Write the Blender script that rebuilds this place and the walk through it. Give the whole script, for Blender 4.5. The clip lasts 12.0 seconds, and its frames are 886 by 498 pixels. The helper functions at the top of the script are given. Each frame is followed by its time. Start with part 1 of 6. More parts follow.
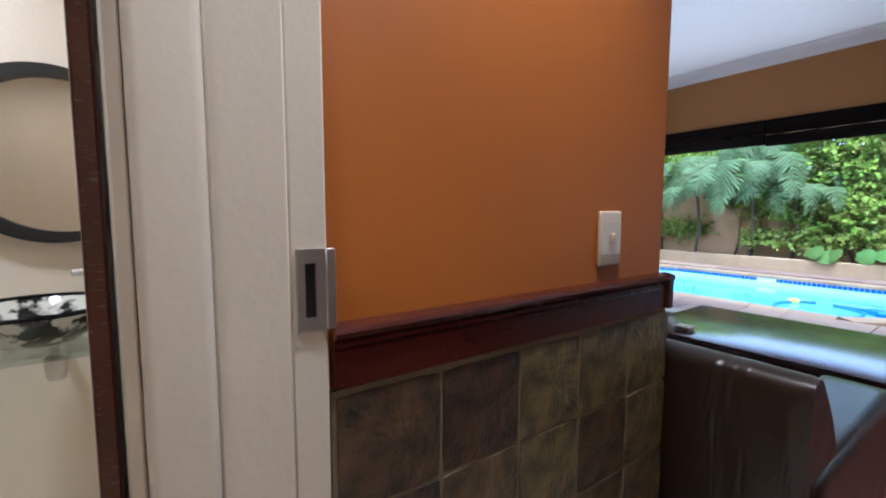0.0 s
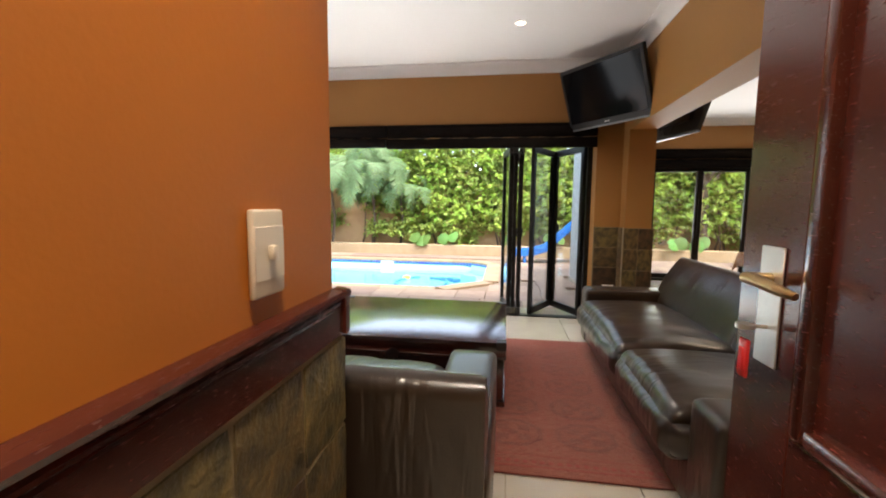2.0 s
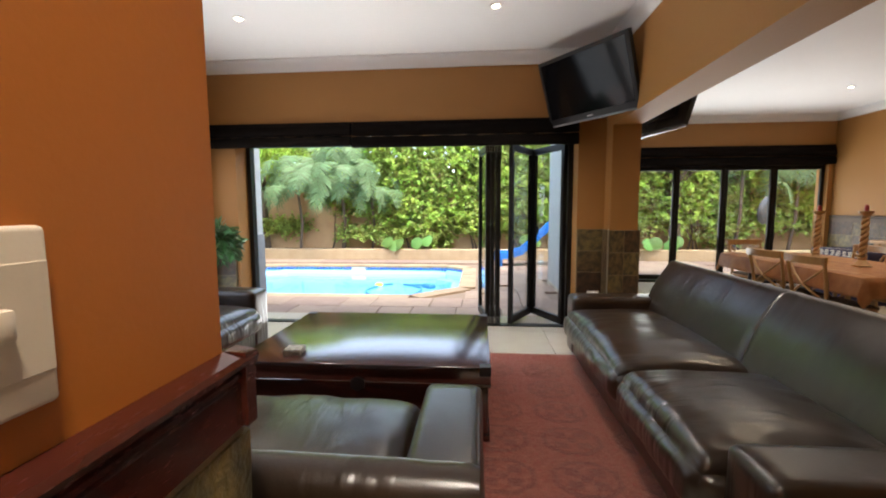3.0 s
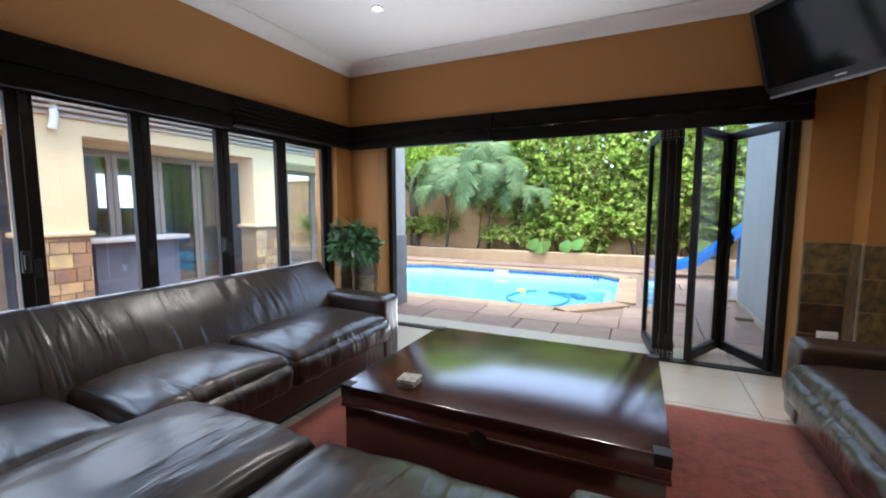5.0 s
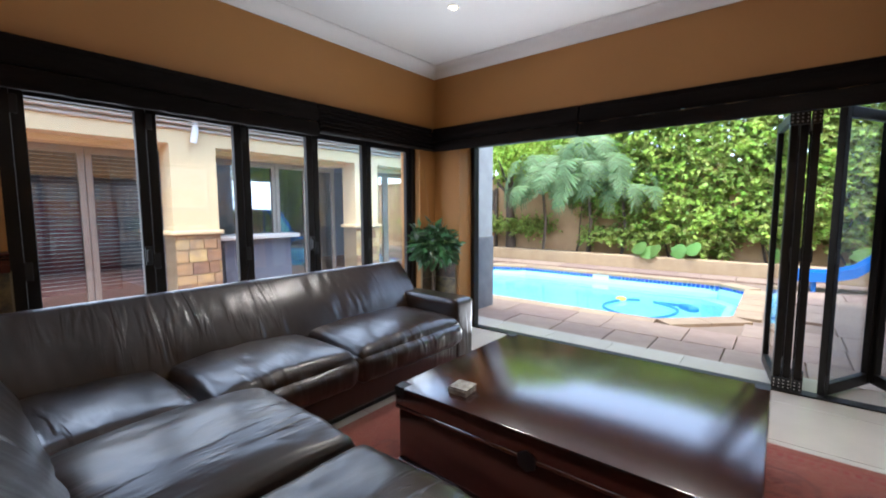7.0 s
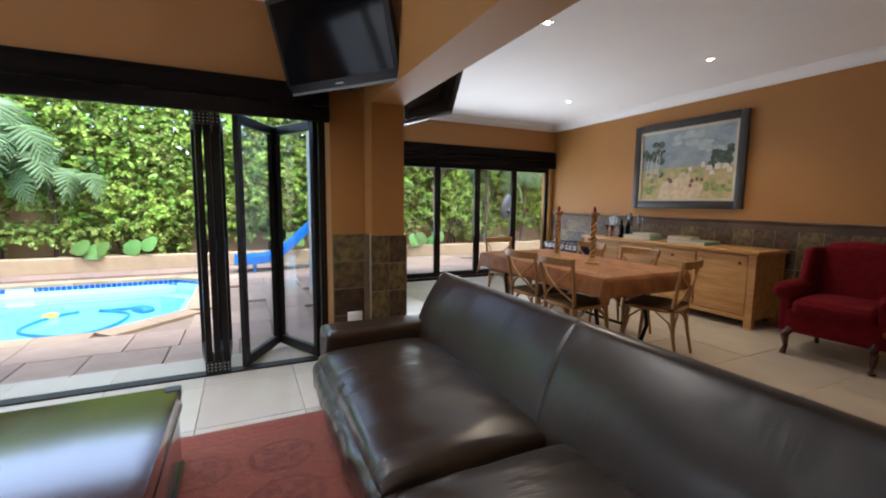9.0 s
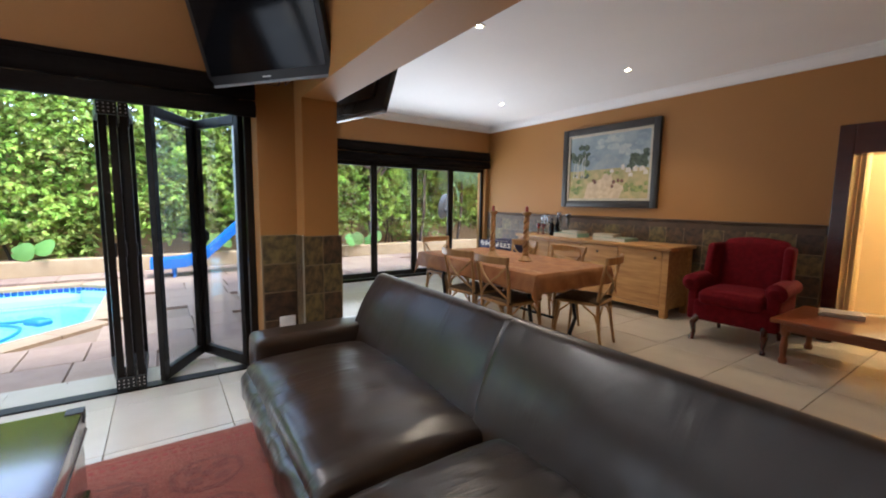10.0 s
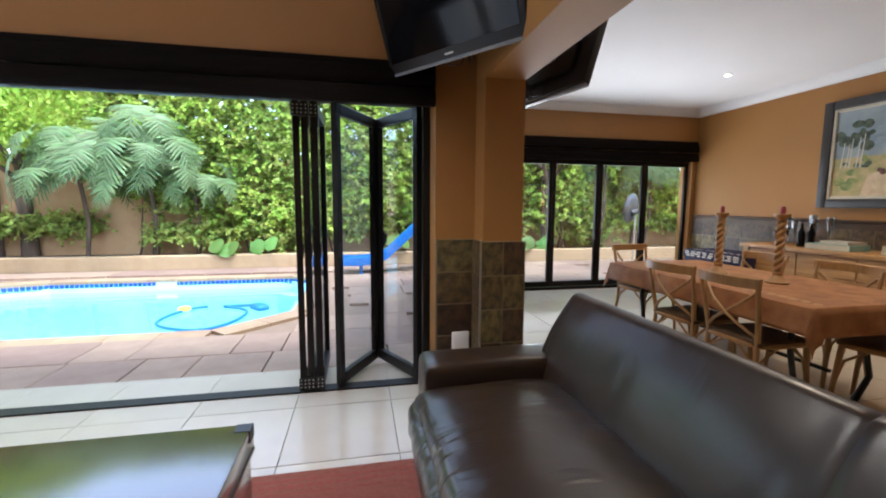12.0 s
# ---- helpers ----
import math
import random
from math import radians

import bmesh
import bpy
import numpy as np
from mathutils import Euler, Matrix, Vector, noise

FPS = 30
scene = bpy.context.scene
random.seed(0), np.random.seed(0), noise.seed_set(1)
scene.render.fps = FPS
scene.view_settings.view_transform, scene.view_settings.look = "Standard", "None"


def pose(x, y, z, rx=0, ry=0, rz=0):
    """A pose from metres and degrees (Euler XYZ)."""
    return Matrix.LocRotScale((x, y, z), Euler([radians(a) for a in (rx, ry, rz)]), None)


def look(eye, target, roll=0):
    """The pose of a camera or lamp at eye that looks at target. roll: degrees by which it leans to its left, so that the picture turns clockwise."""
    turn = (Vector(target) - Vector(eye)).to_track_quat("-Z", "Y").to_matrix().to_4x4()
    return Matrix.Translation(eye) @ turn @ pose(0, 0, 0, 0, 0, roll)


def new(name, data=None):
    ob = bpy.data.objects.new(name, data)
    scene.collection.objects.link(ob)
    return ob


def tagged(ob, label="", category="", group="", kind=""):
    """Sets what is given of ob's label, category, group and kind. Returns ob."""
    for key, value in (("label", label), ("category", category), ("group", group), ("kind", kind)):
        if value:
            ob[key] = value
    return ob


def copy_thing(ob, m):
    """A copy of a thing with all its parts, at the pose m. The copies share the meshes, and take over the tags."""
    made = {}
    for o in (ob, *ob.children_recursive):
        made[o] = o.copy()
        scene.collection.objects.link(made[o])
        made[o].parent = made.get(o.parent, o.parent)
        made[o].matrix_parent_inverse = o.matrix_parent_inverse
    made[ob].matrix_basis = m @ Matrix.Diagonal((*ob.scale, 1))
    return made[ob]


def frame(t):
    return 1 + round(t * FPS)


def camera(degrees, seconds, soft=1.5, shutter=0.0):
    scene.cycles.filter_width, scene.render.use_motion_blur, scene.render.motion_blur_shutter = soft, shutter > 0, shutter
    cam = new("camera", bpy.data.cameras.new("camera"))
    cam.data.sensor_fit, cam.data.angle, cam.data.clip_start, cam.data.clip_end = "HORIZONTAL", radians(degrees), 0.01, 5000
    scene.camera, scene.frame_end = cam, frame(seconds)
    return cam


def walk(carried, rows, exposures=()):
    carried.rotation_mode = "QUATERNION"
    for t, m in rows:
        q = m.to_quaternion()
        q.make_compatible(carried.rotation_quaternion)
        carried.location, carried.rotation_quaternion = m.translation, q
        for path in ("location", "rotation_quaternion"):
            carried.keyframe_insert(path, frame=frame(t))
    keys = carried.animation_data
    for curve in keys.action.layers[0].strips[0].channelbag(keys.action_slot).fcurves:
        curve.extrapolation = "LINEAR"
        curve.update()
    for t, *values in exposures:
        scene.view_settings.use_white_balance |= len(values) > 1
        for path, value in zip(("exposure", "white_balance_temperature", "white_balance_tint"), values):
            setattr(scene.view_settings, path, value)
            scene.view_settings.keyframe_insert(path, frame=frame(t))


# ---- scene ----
cam = camera(93.5, 12.0, soft=2.0)
PATH = [
    (0, (2.11, 0.532, 1.278), (3.253, 2.164, 1.103), 0.1),
    (0.5, (2.145, 0.577, 1.276), (3.652, 1.881, 1.11), -0.2),
    (1, (2.195, 0.698, 1.288), (3.954, 1.63, 1.089), 0.3),
    (1.5, (2.273, 0.76, 1.284), (4.177, 1.337, 1.083), 0.5),
    (2, (2.471, 0.796, 1.289), (4.44, 1.088, 1.088), 0.6),
    (2.5, (2.662, 0.82, 1.294), (4.646, 0.978, 1.096), 0.5),
    (2.7, (2.741, 0.831, 1.291), (4.726, 0.981, 1.1), 0.0),
    (4.3, (3.278, 0.851, 1.313), (5.202, 1.36, 1.117), -0.1),
    (4.5, (3.334, 0.871, 1.315), (5.231, 1.474, 1.123), -0.0),
    (5, (3.428, 0.918, 1.326), (5.232, 1.759, 1.133), -0.0),
    (5.5, (3.486, 0.924, 1.327), (5.174, 1.979, 1.136), -0.1),
    (6, (3.514, 0.889, 1.335), (5.09, 2.106, 1.143), -0.2),
    (6.5, (3.556, 0.868, 1.327), (5.061, 2.172, 1.137), -0.3),
    (6.7, (3.577, 0.834, 1.324), (5.069, 2.154, 1.138), -0.2),
    (8.5, (3.891, 0.505, 1.328), (5.841, 0.114, 1.115), 0.4),
    (9, (3.886, 0.458, 1.343), (5.68, -0.399, 1.124), 0.6),
    (9.5, (3.877, 0.441, 1.336), (5.568, -0.605, 1.12), 0.5),
    (10, (3.886, 0.444, 1.352), (5.534, -0.668, 1.13), 0.7),
    (10.5, (3.914, 0.456, 1.334), (5.58, -0.631, 1.12), 0.5),
    (11, (4.017, 0.449, 1.327), (5.753, -0.52, 1.112), 0.6),
    (11.5, (4.198, 0.376, 1.352), (6.045, -0.358, 1.127), 0.6),
    (12, (4.496, 0.339, 1.322), (6.446, -0.056, 1.109), 0.3),
]
EXPOSURES = [(0, 2.25, 4850, 10), (0.8, 2.35, 5400, 10), (1.5, 2.78, 6500, 10), (2.5, 2.7, 6400, 10), (4.5, 2.42, 5750, 10), (6.5, 2.46, 5600, 10), (8.5, 2.5, 5600, 10), (10.0, 2.68, 5550, 10), (11.4, 2.78, 5550, 10), (12, 2.55, 5600, 10)]
walk(cam, [(t, look(eye, target, roll)) for t, eye, target, roll in PATH], EXPOSURES)

# ---- world and light ----
world = bpy.data.worlds.new("world")
scene.world = world
world.use_nodes = True
wn = world.node_tree
sky = wn.nodes.new("ShaderNodeTexSky")
sky.sky_type, sky.sun_disc = "NISHITA", False
sky.sun_elevation, sky.sun_rotation = radians(58), radians(250)
sky.air_density, sky.dust_density = 1.0, 1.5
# thin bright cloud over the whole sky
haze = wn.nodes.new("ShaderNodeMixRGB")
haze.blend_type = "ADD"
haze.inputs[0].default_value = 1.0
haze.inputs[2].default_value = (2.6, 2.75, 2.9, 1)
wn.links.new(sky.outputs[0], haze.inputs[1])
wn.links.new(haze.outputs[0], wn.nodes["Background"].inputs[0])
wn.nodes["Background"].inputs[1].default_value = 0.115


def lamp(name, kind, m, power, colour, **more):
    data = bpy.data.lights.new(name, kind)
    data.energy, data.color = power, colour
    if kind == "SUN":
        data.angle = more["angle"]
    if kind == "AREA":
        data.shape, data.size, data.size_y = "RECTANGLE", more["size"], more["size_y"]
        data.spread = more["spread"]
    if kind == "SPOT":
        data.spot_size, data.spot_blend, data.shadow_soft_size = more["cone"], 0.75, 0.12
    if kind == "POINT":
        data.shadow_soft_size = more["radius"]
    ob = new(name, data)
    ob.matrix_world = m
    return ob


lamp("sun", "SUN", look((0, -8, 22), (6, 0, 0)), 1.0, (1, 0.95, 0.87), angle=radians(12))
# added fill lamps at the glazed openings stand in for daylight off sky and paving
lamp("fill_north", "AREA", look((5.4, 4.12, 1.1), (5.4, 0, 2.5)), 7.5, (0.95, 0.97, 1), size=3.0, size_y=1.7, spread=radians(180))
lamp("fill_east", "AREA", look((7.12, 2.0, 0.3), (5.3, 2.0, 2.84)), 4.5, (1, 0.97, 0.92), size=2.4, size_y=0.5, spread=radians(110))
lamp("fill_dining", "AREA", look((10.72, -3.0, 1.0), (7.6, -3.0, 3.4)), 13, (1, 0.98, 0.95), size=3.8, size_y=1.8, spread=radians(130))

# ---- materials ----


def mat(name, colour, rough=0.5, metal=0.0, second=None, scale=6.0, mix=0.5, bump=0.05, fine=60.0, stretch=(1, 1, 1), coat=0.0, vary=0.0, spec=0.5, detail=6.0, coords="Object", sheen=0.0, island=False, lets=0.0):
    m = bpy.data.materials.new(name)
    m.use_nodes = True
    t = m.node_tree
    b = t.nodes["Principled BSDF"]
    link = t.links.new
    tc = t.nodes.new("ShaderNodeTexCoord")
    mp = t.nodes.new("ShaderNodeMapping")
    mp.inputs["Scale"].default_value = stretch
    link(tc.outputs[coords], mp.inputs[0])
    n1 = t.nodes.new("ShaderNodeTexNoise")
    n1.inputs["Scale"].default_value, n1.inputs["Detail"].default_value = scale, detail
    n2 = t.nodes.new("ShaderNodeTexNoise")
    n2.inputs["Scale"].default_value, n2.inputs["Detail"].default_value = fine, 4
    link(mp.outputs[0], n1.inputs[0])
    link(mp.outputs[0], n2.inputs[0])
    ramp = t.nodes.new("ShaderNodeValToRGB")
    second = second or tuple(c * 0.8 for c in colour)
    ramp.color_ramp.elements[0].position, ramp.color_ramp.elements[1].position = 0.5 - 0.25 / max(mix, 0.05) * 0.5, 0.5 + 0.25 / max(mix, 0.05) * 0.5
    ramp.color_ramp.elements[0].color, ramp.color_ramp.elements[1].color = (*second, 1), (*colour, 1)
    link(n1.outputs[0], ramp.inputs[0])
    out = ramp.outputs[0]
    if vary:
        rnd = t.nodes.new("ShaderNodeNewGeometry" if island else "ShaderNodeObjectInfo")
        hsv = t.nodes.new("ShaderNodeHueSaturation")
        ma = t.nodes.new("ShaderNodeMapRange")
        ma.inputs["To Min"].default_value, ma.inputs["To Max"].default_value = 1 - vary, 1 + vary
        link(rnd.outputs["Random Per Island" if island else "Random"], ma.inputs[0])
        link(ma.outputs[0], hsv.inputs["Value"])
        mh = t.nodes.new("ShaderNodeMapRange")
        mh.inputs["To Min"].default_value, mh.inputs["To Max"].default_value = 0.5 - vary * 0.06, 0.5 + vary * 0.06
        link(rnd.outputs["Random Per Island" if island else "Random"], mh.inputs[0])
        link(mh.outputs[0], hsv.inputs["Hue"])
        link(out, hsv.inputs["Color"])
        out = hsv.outputs[0]
    link(out, b.inputs["Base Color"])
    rr = t.nodes.new("ShaderNodeMapRange")
    rr.inputs["To Min"].default_value, rr.inputs["To Max"].default_value = max(rough - 0.08, 0.02), min(rough + 0.08, 1)
    link(n2.outputs[0], rr.inputs[0])
    link(rr.outputs[0], b.inputs["Roughness"])
    b.inputs["Metallic"].default_value = metal
    b.inputs["Specular IOR Level"].default_value = spec
    b.inputs["Coat Weight"].default_value = coat
    b.inputs["Coat Roughness"].default_value = 0.12
    b.inputs["Sheen Weight"].default_value = sheen
    if bump:
        bp = t.nodes.new("ShaderNodeBump")
        bp.inputs["Strength"].default_value, bp.inputs["Distance"].default_value = min(1, bump * 4), 0.01
        add = t.nodes.new("ShaderNodeMath")
        add.operation = "ADD"
        link(n1.outputs[0], add.inputs[0])
        link(n2.outputs[0], add.inputs[1])
        link(add.outputs[0], bp.inputs["Height"])
        link(bp.outputs[0], b.inputs["Normal"])
    if lets:
        tl, mx = t.nodes.new("ShaderNodeBsdfTranslucent"), t.nodes.new("ShaderNodeMixShader")
        mx.inputs[0].default_value = lets
        link(out, tl.inputs[0])
        link(b.outputs[0], mx.inputs[1])
        link(tl.outputs[0], mx.inputs[2])
        link(mx.outputs[0], t.nodes["Material Output"].inputs[0])
    return m


def glow(name, colour, strength):
    m = bpy.data.materials.new(name)
    m.use_nodes = True
    b = m.node_tree.nodes["Principled BSDF"]
    b.inputs["Base Color"].default_value = (*colour, 1)
    b.inputs["Emission Color"].default_value = (*colour, 1)
    b.inputs["Emission Strength"].default_value = strength
    return m


def clear(name, tint, base=0.04, rough=0.0, ripple=0.0):
    """Glass or water: lets light through and mirrors more towards grazing views."""
    m = bpy.data.materials.new(name)
    m.use_nodes = True
    t = m.node_tree
    t.nodes.remove(t.nodes["Principled BSDF"])
    out = t.nodes["Material Output"]
    tr, gl, lw, pw, mr, mx = (t.nodes.new("ShaderNode" + k) for k in ("BsdfTransparent", "BsdfGlossy", "LayerWeight", "Math", "MapRange", "MixShader"))
    tr.inputs[0].default_value, gl.inputs["Roughness"].default_value = (*tint, 1), rough
    pw.operation, pw.inputs[1].default_value = "POWER", 5
    mr.inputs["To Min"].default_value = base
    for a, b in ((lw.outputs["Facing"], pw.inputs[0]), (pw.outputs[0], mr.inputs[0]), (mr.outputs[0], mx.inputs[0]), (tr.outputs[0], mx.inputs[1]), (gl.outputs[0], mx.inputs[2]), (mx.outputs[0], out.inputs[0])):
        t.links.new(a, b)
    if ripple:
        n, bp, tc = t.nodes.new("ShaderNodeTexNoise"), t.nodes.new("ShaderNodeBump"), t.nodes.new("ShaderNodeTexCoord")
        n.inputs["Scale"].default_value = 3
        bp.inputs["Strength"].default_value = ripple
        t.links.new(tc.outputs["Object"], n.inputs[0])
        t.links.new(n.outputs[0], bp.inputs["Height"])
        t.links.new(bp.outputs[0], gl.inputs["Normal"])
        t.links.new(bp.outputs[0], lw.inputs["Normal"])
    return m


ORANGE = mat("orange_paint", (0.47, 0.145, 0.012), 0.55, second=(0.43, 0.13, 0.011), scale=2, bump=0.012, fine=90)
OCHRE = mat("ochre_paint", (0.37, 0.175, 0.042), 0.6, second=(0.345, 0.16, 0.038), scale=1.5, bump=0.03, fine=90)
WHITE = mat("white_ceiling_paint", (0.82, 0.81, 0.79), 0.7, second=(0.79, 0.78, 0.76), scale=1.5, bump=0.015)
CREAM = mat("cream_plaster", (0.78, 0.66, 0.46), 0.8, second=(0.72, 0.6, 0.42), scale=3, bump=0.06)
CREAMGLOSS = mat("cream_gloss_paint", (0.74, 0.66, 0.55), 0.35, second=(0.70, 0.62, 0.52), scale=3, bump=0.02)
DARKWOOD = mat("dark_red_wood", (0.075, 0.015, 0.009), 0.25, second=(0.045, 0.009, 0.006), scale=2.5, stretch=(1, 6, 6), bump=0.006, coat=0.5)
CHESTWOOD = mat("mahogany_chest_wood", (0.055, 0.014, 0.008), 0.17, second=(0.022, 0.005, 0.003), scale=2.5, stretch=(8, 1, 8), bump=0.012, coat=1.0, fine=40)
CHESTWOOD.node_tree.nodes["Principled BSDF"].inputs["Coat Roughness"].default_value = 0.17
CHESTWOOD.node_tree.nodes["Principled BSDF"].inputs["Coat IOR"].default_value = 1.75
BRONZE = mat("dark_bronze_aluminium", (0.013, 0.0105, 0.009), 0.42, metal=0.2, bump=0.02, spec=0.3)
BLINDM = mat("black_brown_blind", (0.011, 0.008, 0.0065), 0.65, second=(0.006, 0.0045, 0.004), scale=12, stretch=(1, 1, 12), bump=0.08, spec=0.05)
LEATHER = mat("dark_brown_leather", (0.032, 0.018, 0.0105), 0.34, second=(0.019, 0.0105, 0.0062), scale=4, bump=0.012, fine=150, spec=0.4, coat=0.6)
LEATHER.node_tree.nodes["Principled BSDF"].inputs["Coat Roughness"].default_value = 0.25
# soft creases in the hide
lt = LEATHER.node_tree
lb = next(n for n in lt.nodes if n.type == "BUMP")
cn, cm, cb = lt.nodes.new("ShaderNodeTexNoise"), lt.nodes.new("ShaderNodeMapping"), lt.nodes.new("ShaderNodeBump")
cm.inputs["Scale"].default_value = (1.0, 0.45, 0.8)
cn.inputs["Scale"].default_value, cn.inputs["Detail"].default_value, cn.inputs["Distortion"].default_value = 6, 2, 0.6
cr = lt.nodes.new("ShaderNodeValToRGB")
cr.color_ramp.elements[0].position, cr.color_ramp.elements[1].position = 0.3, 0.7
lt.links.new(next(n for n in lt.nodes if n.type == "TEX_COORD").outputs["Object"], cm.inputs[0])
lt.links.new(cm.outputs[0], cn.inputs[0])
lt.links.new(cn.outputs[0], cr.inputs[0])
lt.links.new(cr.outputs[0], cb.inputs["Height"])
cb.inputs["Strength"].default_value, cb.inputs["Distance"].default_value = 0.16, 0.01
lt.links.new(lb.outputs[0], cb.inputs["Normal"])
# sharper pulled folds, gathered in patches
fm, fn, fr = lt.nodes.new("ShaderNodeMapping"), lt.nodes.new("ShaderNodeTexNoise"), lt.nodes.new("ShaderNodeValToRGB")
pn, pr, fx, fb = lt.nodes.new("ShaderNodeTexNoise"), lt.nodes.new("ShaderNodeValToRGB"), lt.nodes.new("ShaderNodeMath"), lt.nodes.new("ShaderNodeBump")
fm.inputs["Scale"].default_value, fm.inputs["Rotation"].default_value = (15, 2.6, 2.2), (0, 0.35, 0.3)
fn.inputs["Scale"].default_value, fn.inputs["Detail"].default_value, fn.inputs["Distortion"].default_value = 1, 2, 0.5
fr.color_ramp.elements[0].position, fr.color_ramp.elements[1].position = 0.43, 0.6
pn.inputs["Scale"].default_value = 2.4
pr.color_ramp.elements[0].position, pr.color_ramp.elements[1].position = 0.46, 0.62
fx.operation = "MULTIPLY"
oc = next(n for n in lt.nodes if n.type == "TEX_COORD").outputs["Object"]
for a, b in ((oc, fm.inputs[0]), (fm.outputs[0], fn.inputs[0]), (fn.outputs[0], fr.inputs[0]), (oc, pn.inputs[0]), (pn.outputs[0], pr.inputs[0]), (fr.outputs[0], fx.inputs[0]), (pr.outputs[0], fx.inputs[1]), (fx.outputs[0], fb.inputs["Height"]), (cb.outputs[0], fb.inputs["Normal"])):
    lt.links.new(a, b)
fb.inputs["Strength"].default_value, fb.inputs["Distance"].default_value = 0.34, 0.012
cb = fb
lt.links.new(cb.outputs[0], lt.nodes["Principled BSDF"].inputs["Normal"])
lt.links.new(cb.outputs[0], lt.nodes["Principled BSDF"].inputs["Coat Normal"])
SLATE = mat("slate_tile", (0.15, 0.092, 0.038), 0.42, second=(0.04, 0.03, 0.018), scale=3.6, mix=0.85, bump=0.12, fine=16, vary=0.5, detail=10)
GROUT = mat("sandy_grout", (0.25, 0.19, 0.11), 0.9, bump=0.1)
FLOORT = mat("cream_floor_tile", (0.57, 0.51, 0.42), 0.18, second=(0.52, 0.46, 0.38), scale=4, bump=0.01, vary=0.04)
FLOORG = mat("floor_grout", (0.43, 0.36, 0.27), 0.9, bump=0.05)
GLASS = clear("clear_glass", (0.97, 0.98, 0.98), 0.08)
WINGGLASS = clear("reflective_house_glass", (0.8, 0.83, 0.85), 0.14)
BLACKGLOSS = mat("black_gloss_plastic", (0.005, 0.005, 0.006), 0.07, spec=0.18, bump=0)
BLACK = mat("black_plastic", (0.012, 0.012, 0.012), 0.45, bump=0.01)
STEEL = mat("brushed_steel", (0.7, 0.68, 0.64), 0.42, metal=1, bump=0.02)
BRASS = mat("aged_brass", (0.6, 0.42, 0.2), 0.3, metal=1, bump=0.02)
PINE = mat("pale_pine_wood", (0.56, 0.32, 0.115), 0.42, second=(0.38, 0.185, 0.06), scale=3, mix=0.7, stretch=(1, 9, 9), bump=0.03)
CHAIRWOOD = mat("honey_bentwood", (0.45, 0.26, 0.095), 0.42, second=(0.33, 0.17, 0.055), scale=6, stretch=(6, 6, 1), bump=0.02)
RED = mat("red_velvet", (0.17, 0.004, 0.010), 0.9, second=(0.1, 0.002, 0.006), scale=18, bump=0.1, spec=0.2)
PAVE = mat("sandstone_paving", (0.29, 0.2, 0.14), 0.8, second=(0.23, 0.15, 0.105), scale=5, bump=0.12, vary=0.16)
COPE = mat("sandstone_coping", (0.35, 0.245, 0.14), 0.8, second=(0.28, 0.19, 0.11), scale=6, bump=0.12, vary=0.1)
PAVEJOINT = mat("paving_joint", (0.24, 0.165, 0.11), 0.95, bump=0.1)
WALLTAN = mat("tan_garden_wall", (0.62, 0.4, 0.2), 0.9, second=(0.45, 0.26, 0.12), scale=1.6, bump=0.12)
PLANTER = mat("sandstone_planter", (0.44, 0.32, 0.18), 0.85, second=(0.36, 0.25, 0.135), scale=4, bump=0.12)
POOLM = mat("pool_blue_plaster", (0.46, 0.77, 0.86), 0.6, second=(0.41, 0.72, 0.84), scale=1.2, bump=0.02)
WATER = clear("pool_water", (0.8, 0.95, 0.98), 0.03, 0.0, 0.12)
GREYPLASTER = mat("grey_white_plaster", (0.38, 0.38, 0.36), 0.85, bump=0.05)
SOIL = mat("dark_soil", (0.05, 0.035, 0.022), 0.95, bump=0.3)
LEAF = mat("hedge_leaf", (0.42, 0.46, 0.1), 0.45, second=(0.27, 0.33, 0.07), scale=1.6, bump=0, vary=0.6, island=True, spec=0.25, lets=0.4)
PALELEAF = mat("philodendron_leaf", (0.24, 0.32, 0.14), 0.38, second=(0.13, 0.2, 0.075), scale=2, bump=0, vary=0.3, island=True, spec=0.25, lets=0.4)
LIMELEAF = mat("lime_leaf", (0.5, 0.58, 0.1), 0.55, second=(0.2, 0.36, 0.04), scale=3, bump=0, vary=0.3, island=True, spec=0.25, lets=0.4)
EARLEAF = mat("broad_green_leaf", (0.2, 0.36, 0.085), 0.45, second=(0.14, 0.28, 0.06), scale=3, bump=0, vary=0.3, lets=0.4)
POTLEAF = mat("deep_green_leaf", (0.075, 0.17, 0.06), 0.35, second=(0.045, 0.11, 0.035), scale=3, bump=0, vary=0.45, island=True)
BARK = mat("grey_brown_bark", (0.16, 0.11, 0.075), 0.95, second=(0.08, 0.055, 0.035), scale=8, stretch=(1, 1, 0.3), bump=0.3)

# ---- building helpers ----


def box(bm, x0, x1, y0, y1, z0, z1, bevel=0.0, seg=2):
    r = bmesh.ops.create_cube(bm, size=1, matrix=Matrix.Translation(((x0 + x1) / 2, (y0 + y1) / 2, (z0 + z1) / 2)) @ Matrix.Diagonal((abs(x1 - x0), abs(y1 - y0), abs(z1 - z0), 1)))
    if bevel:
        edges = list({e for v in r["verts"] for e in v.link_edges})
        bmesh.ops.bevel(bm, geom=edges, offset=bevel, segments=seg, affect="EDGES", profile=0.5)
    return bm


def boxed(*a, **k):
    return box(bmesh.new(), *a, **k)


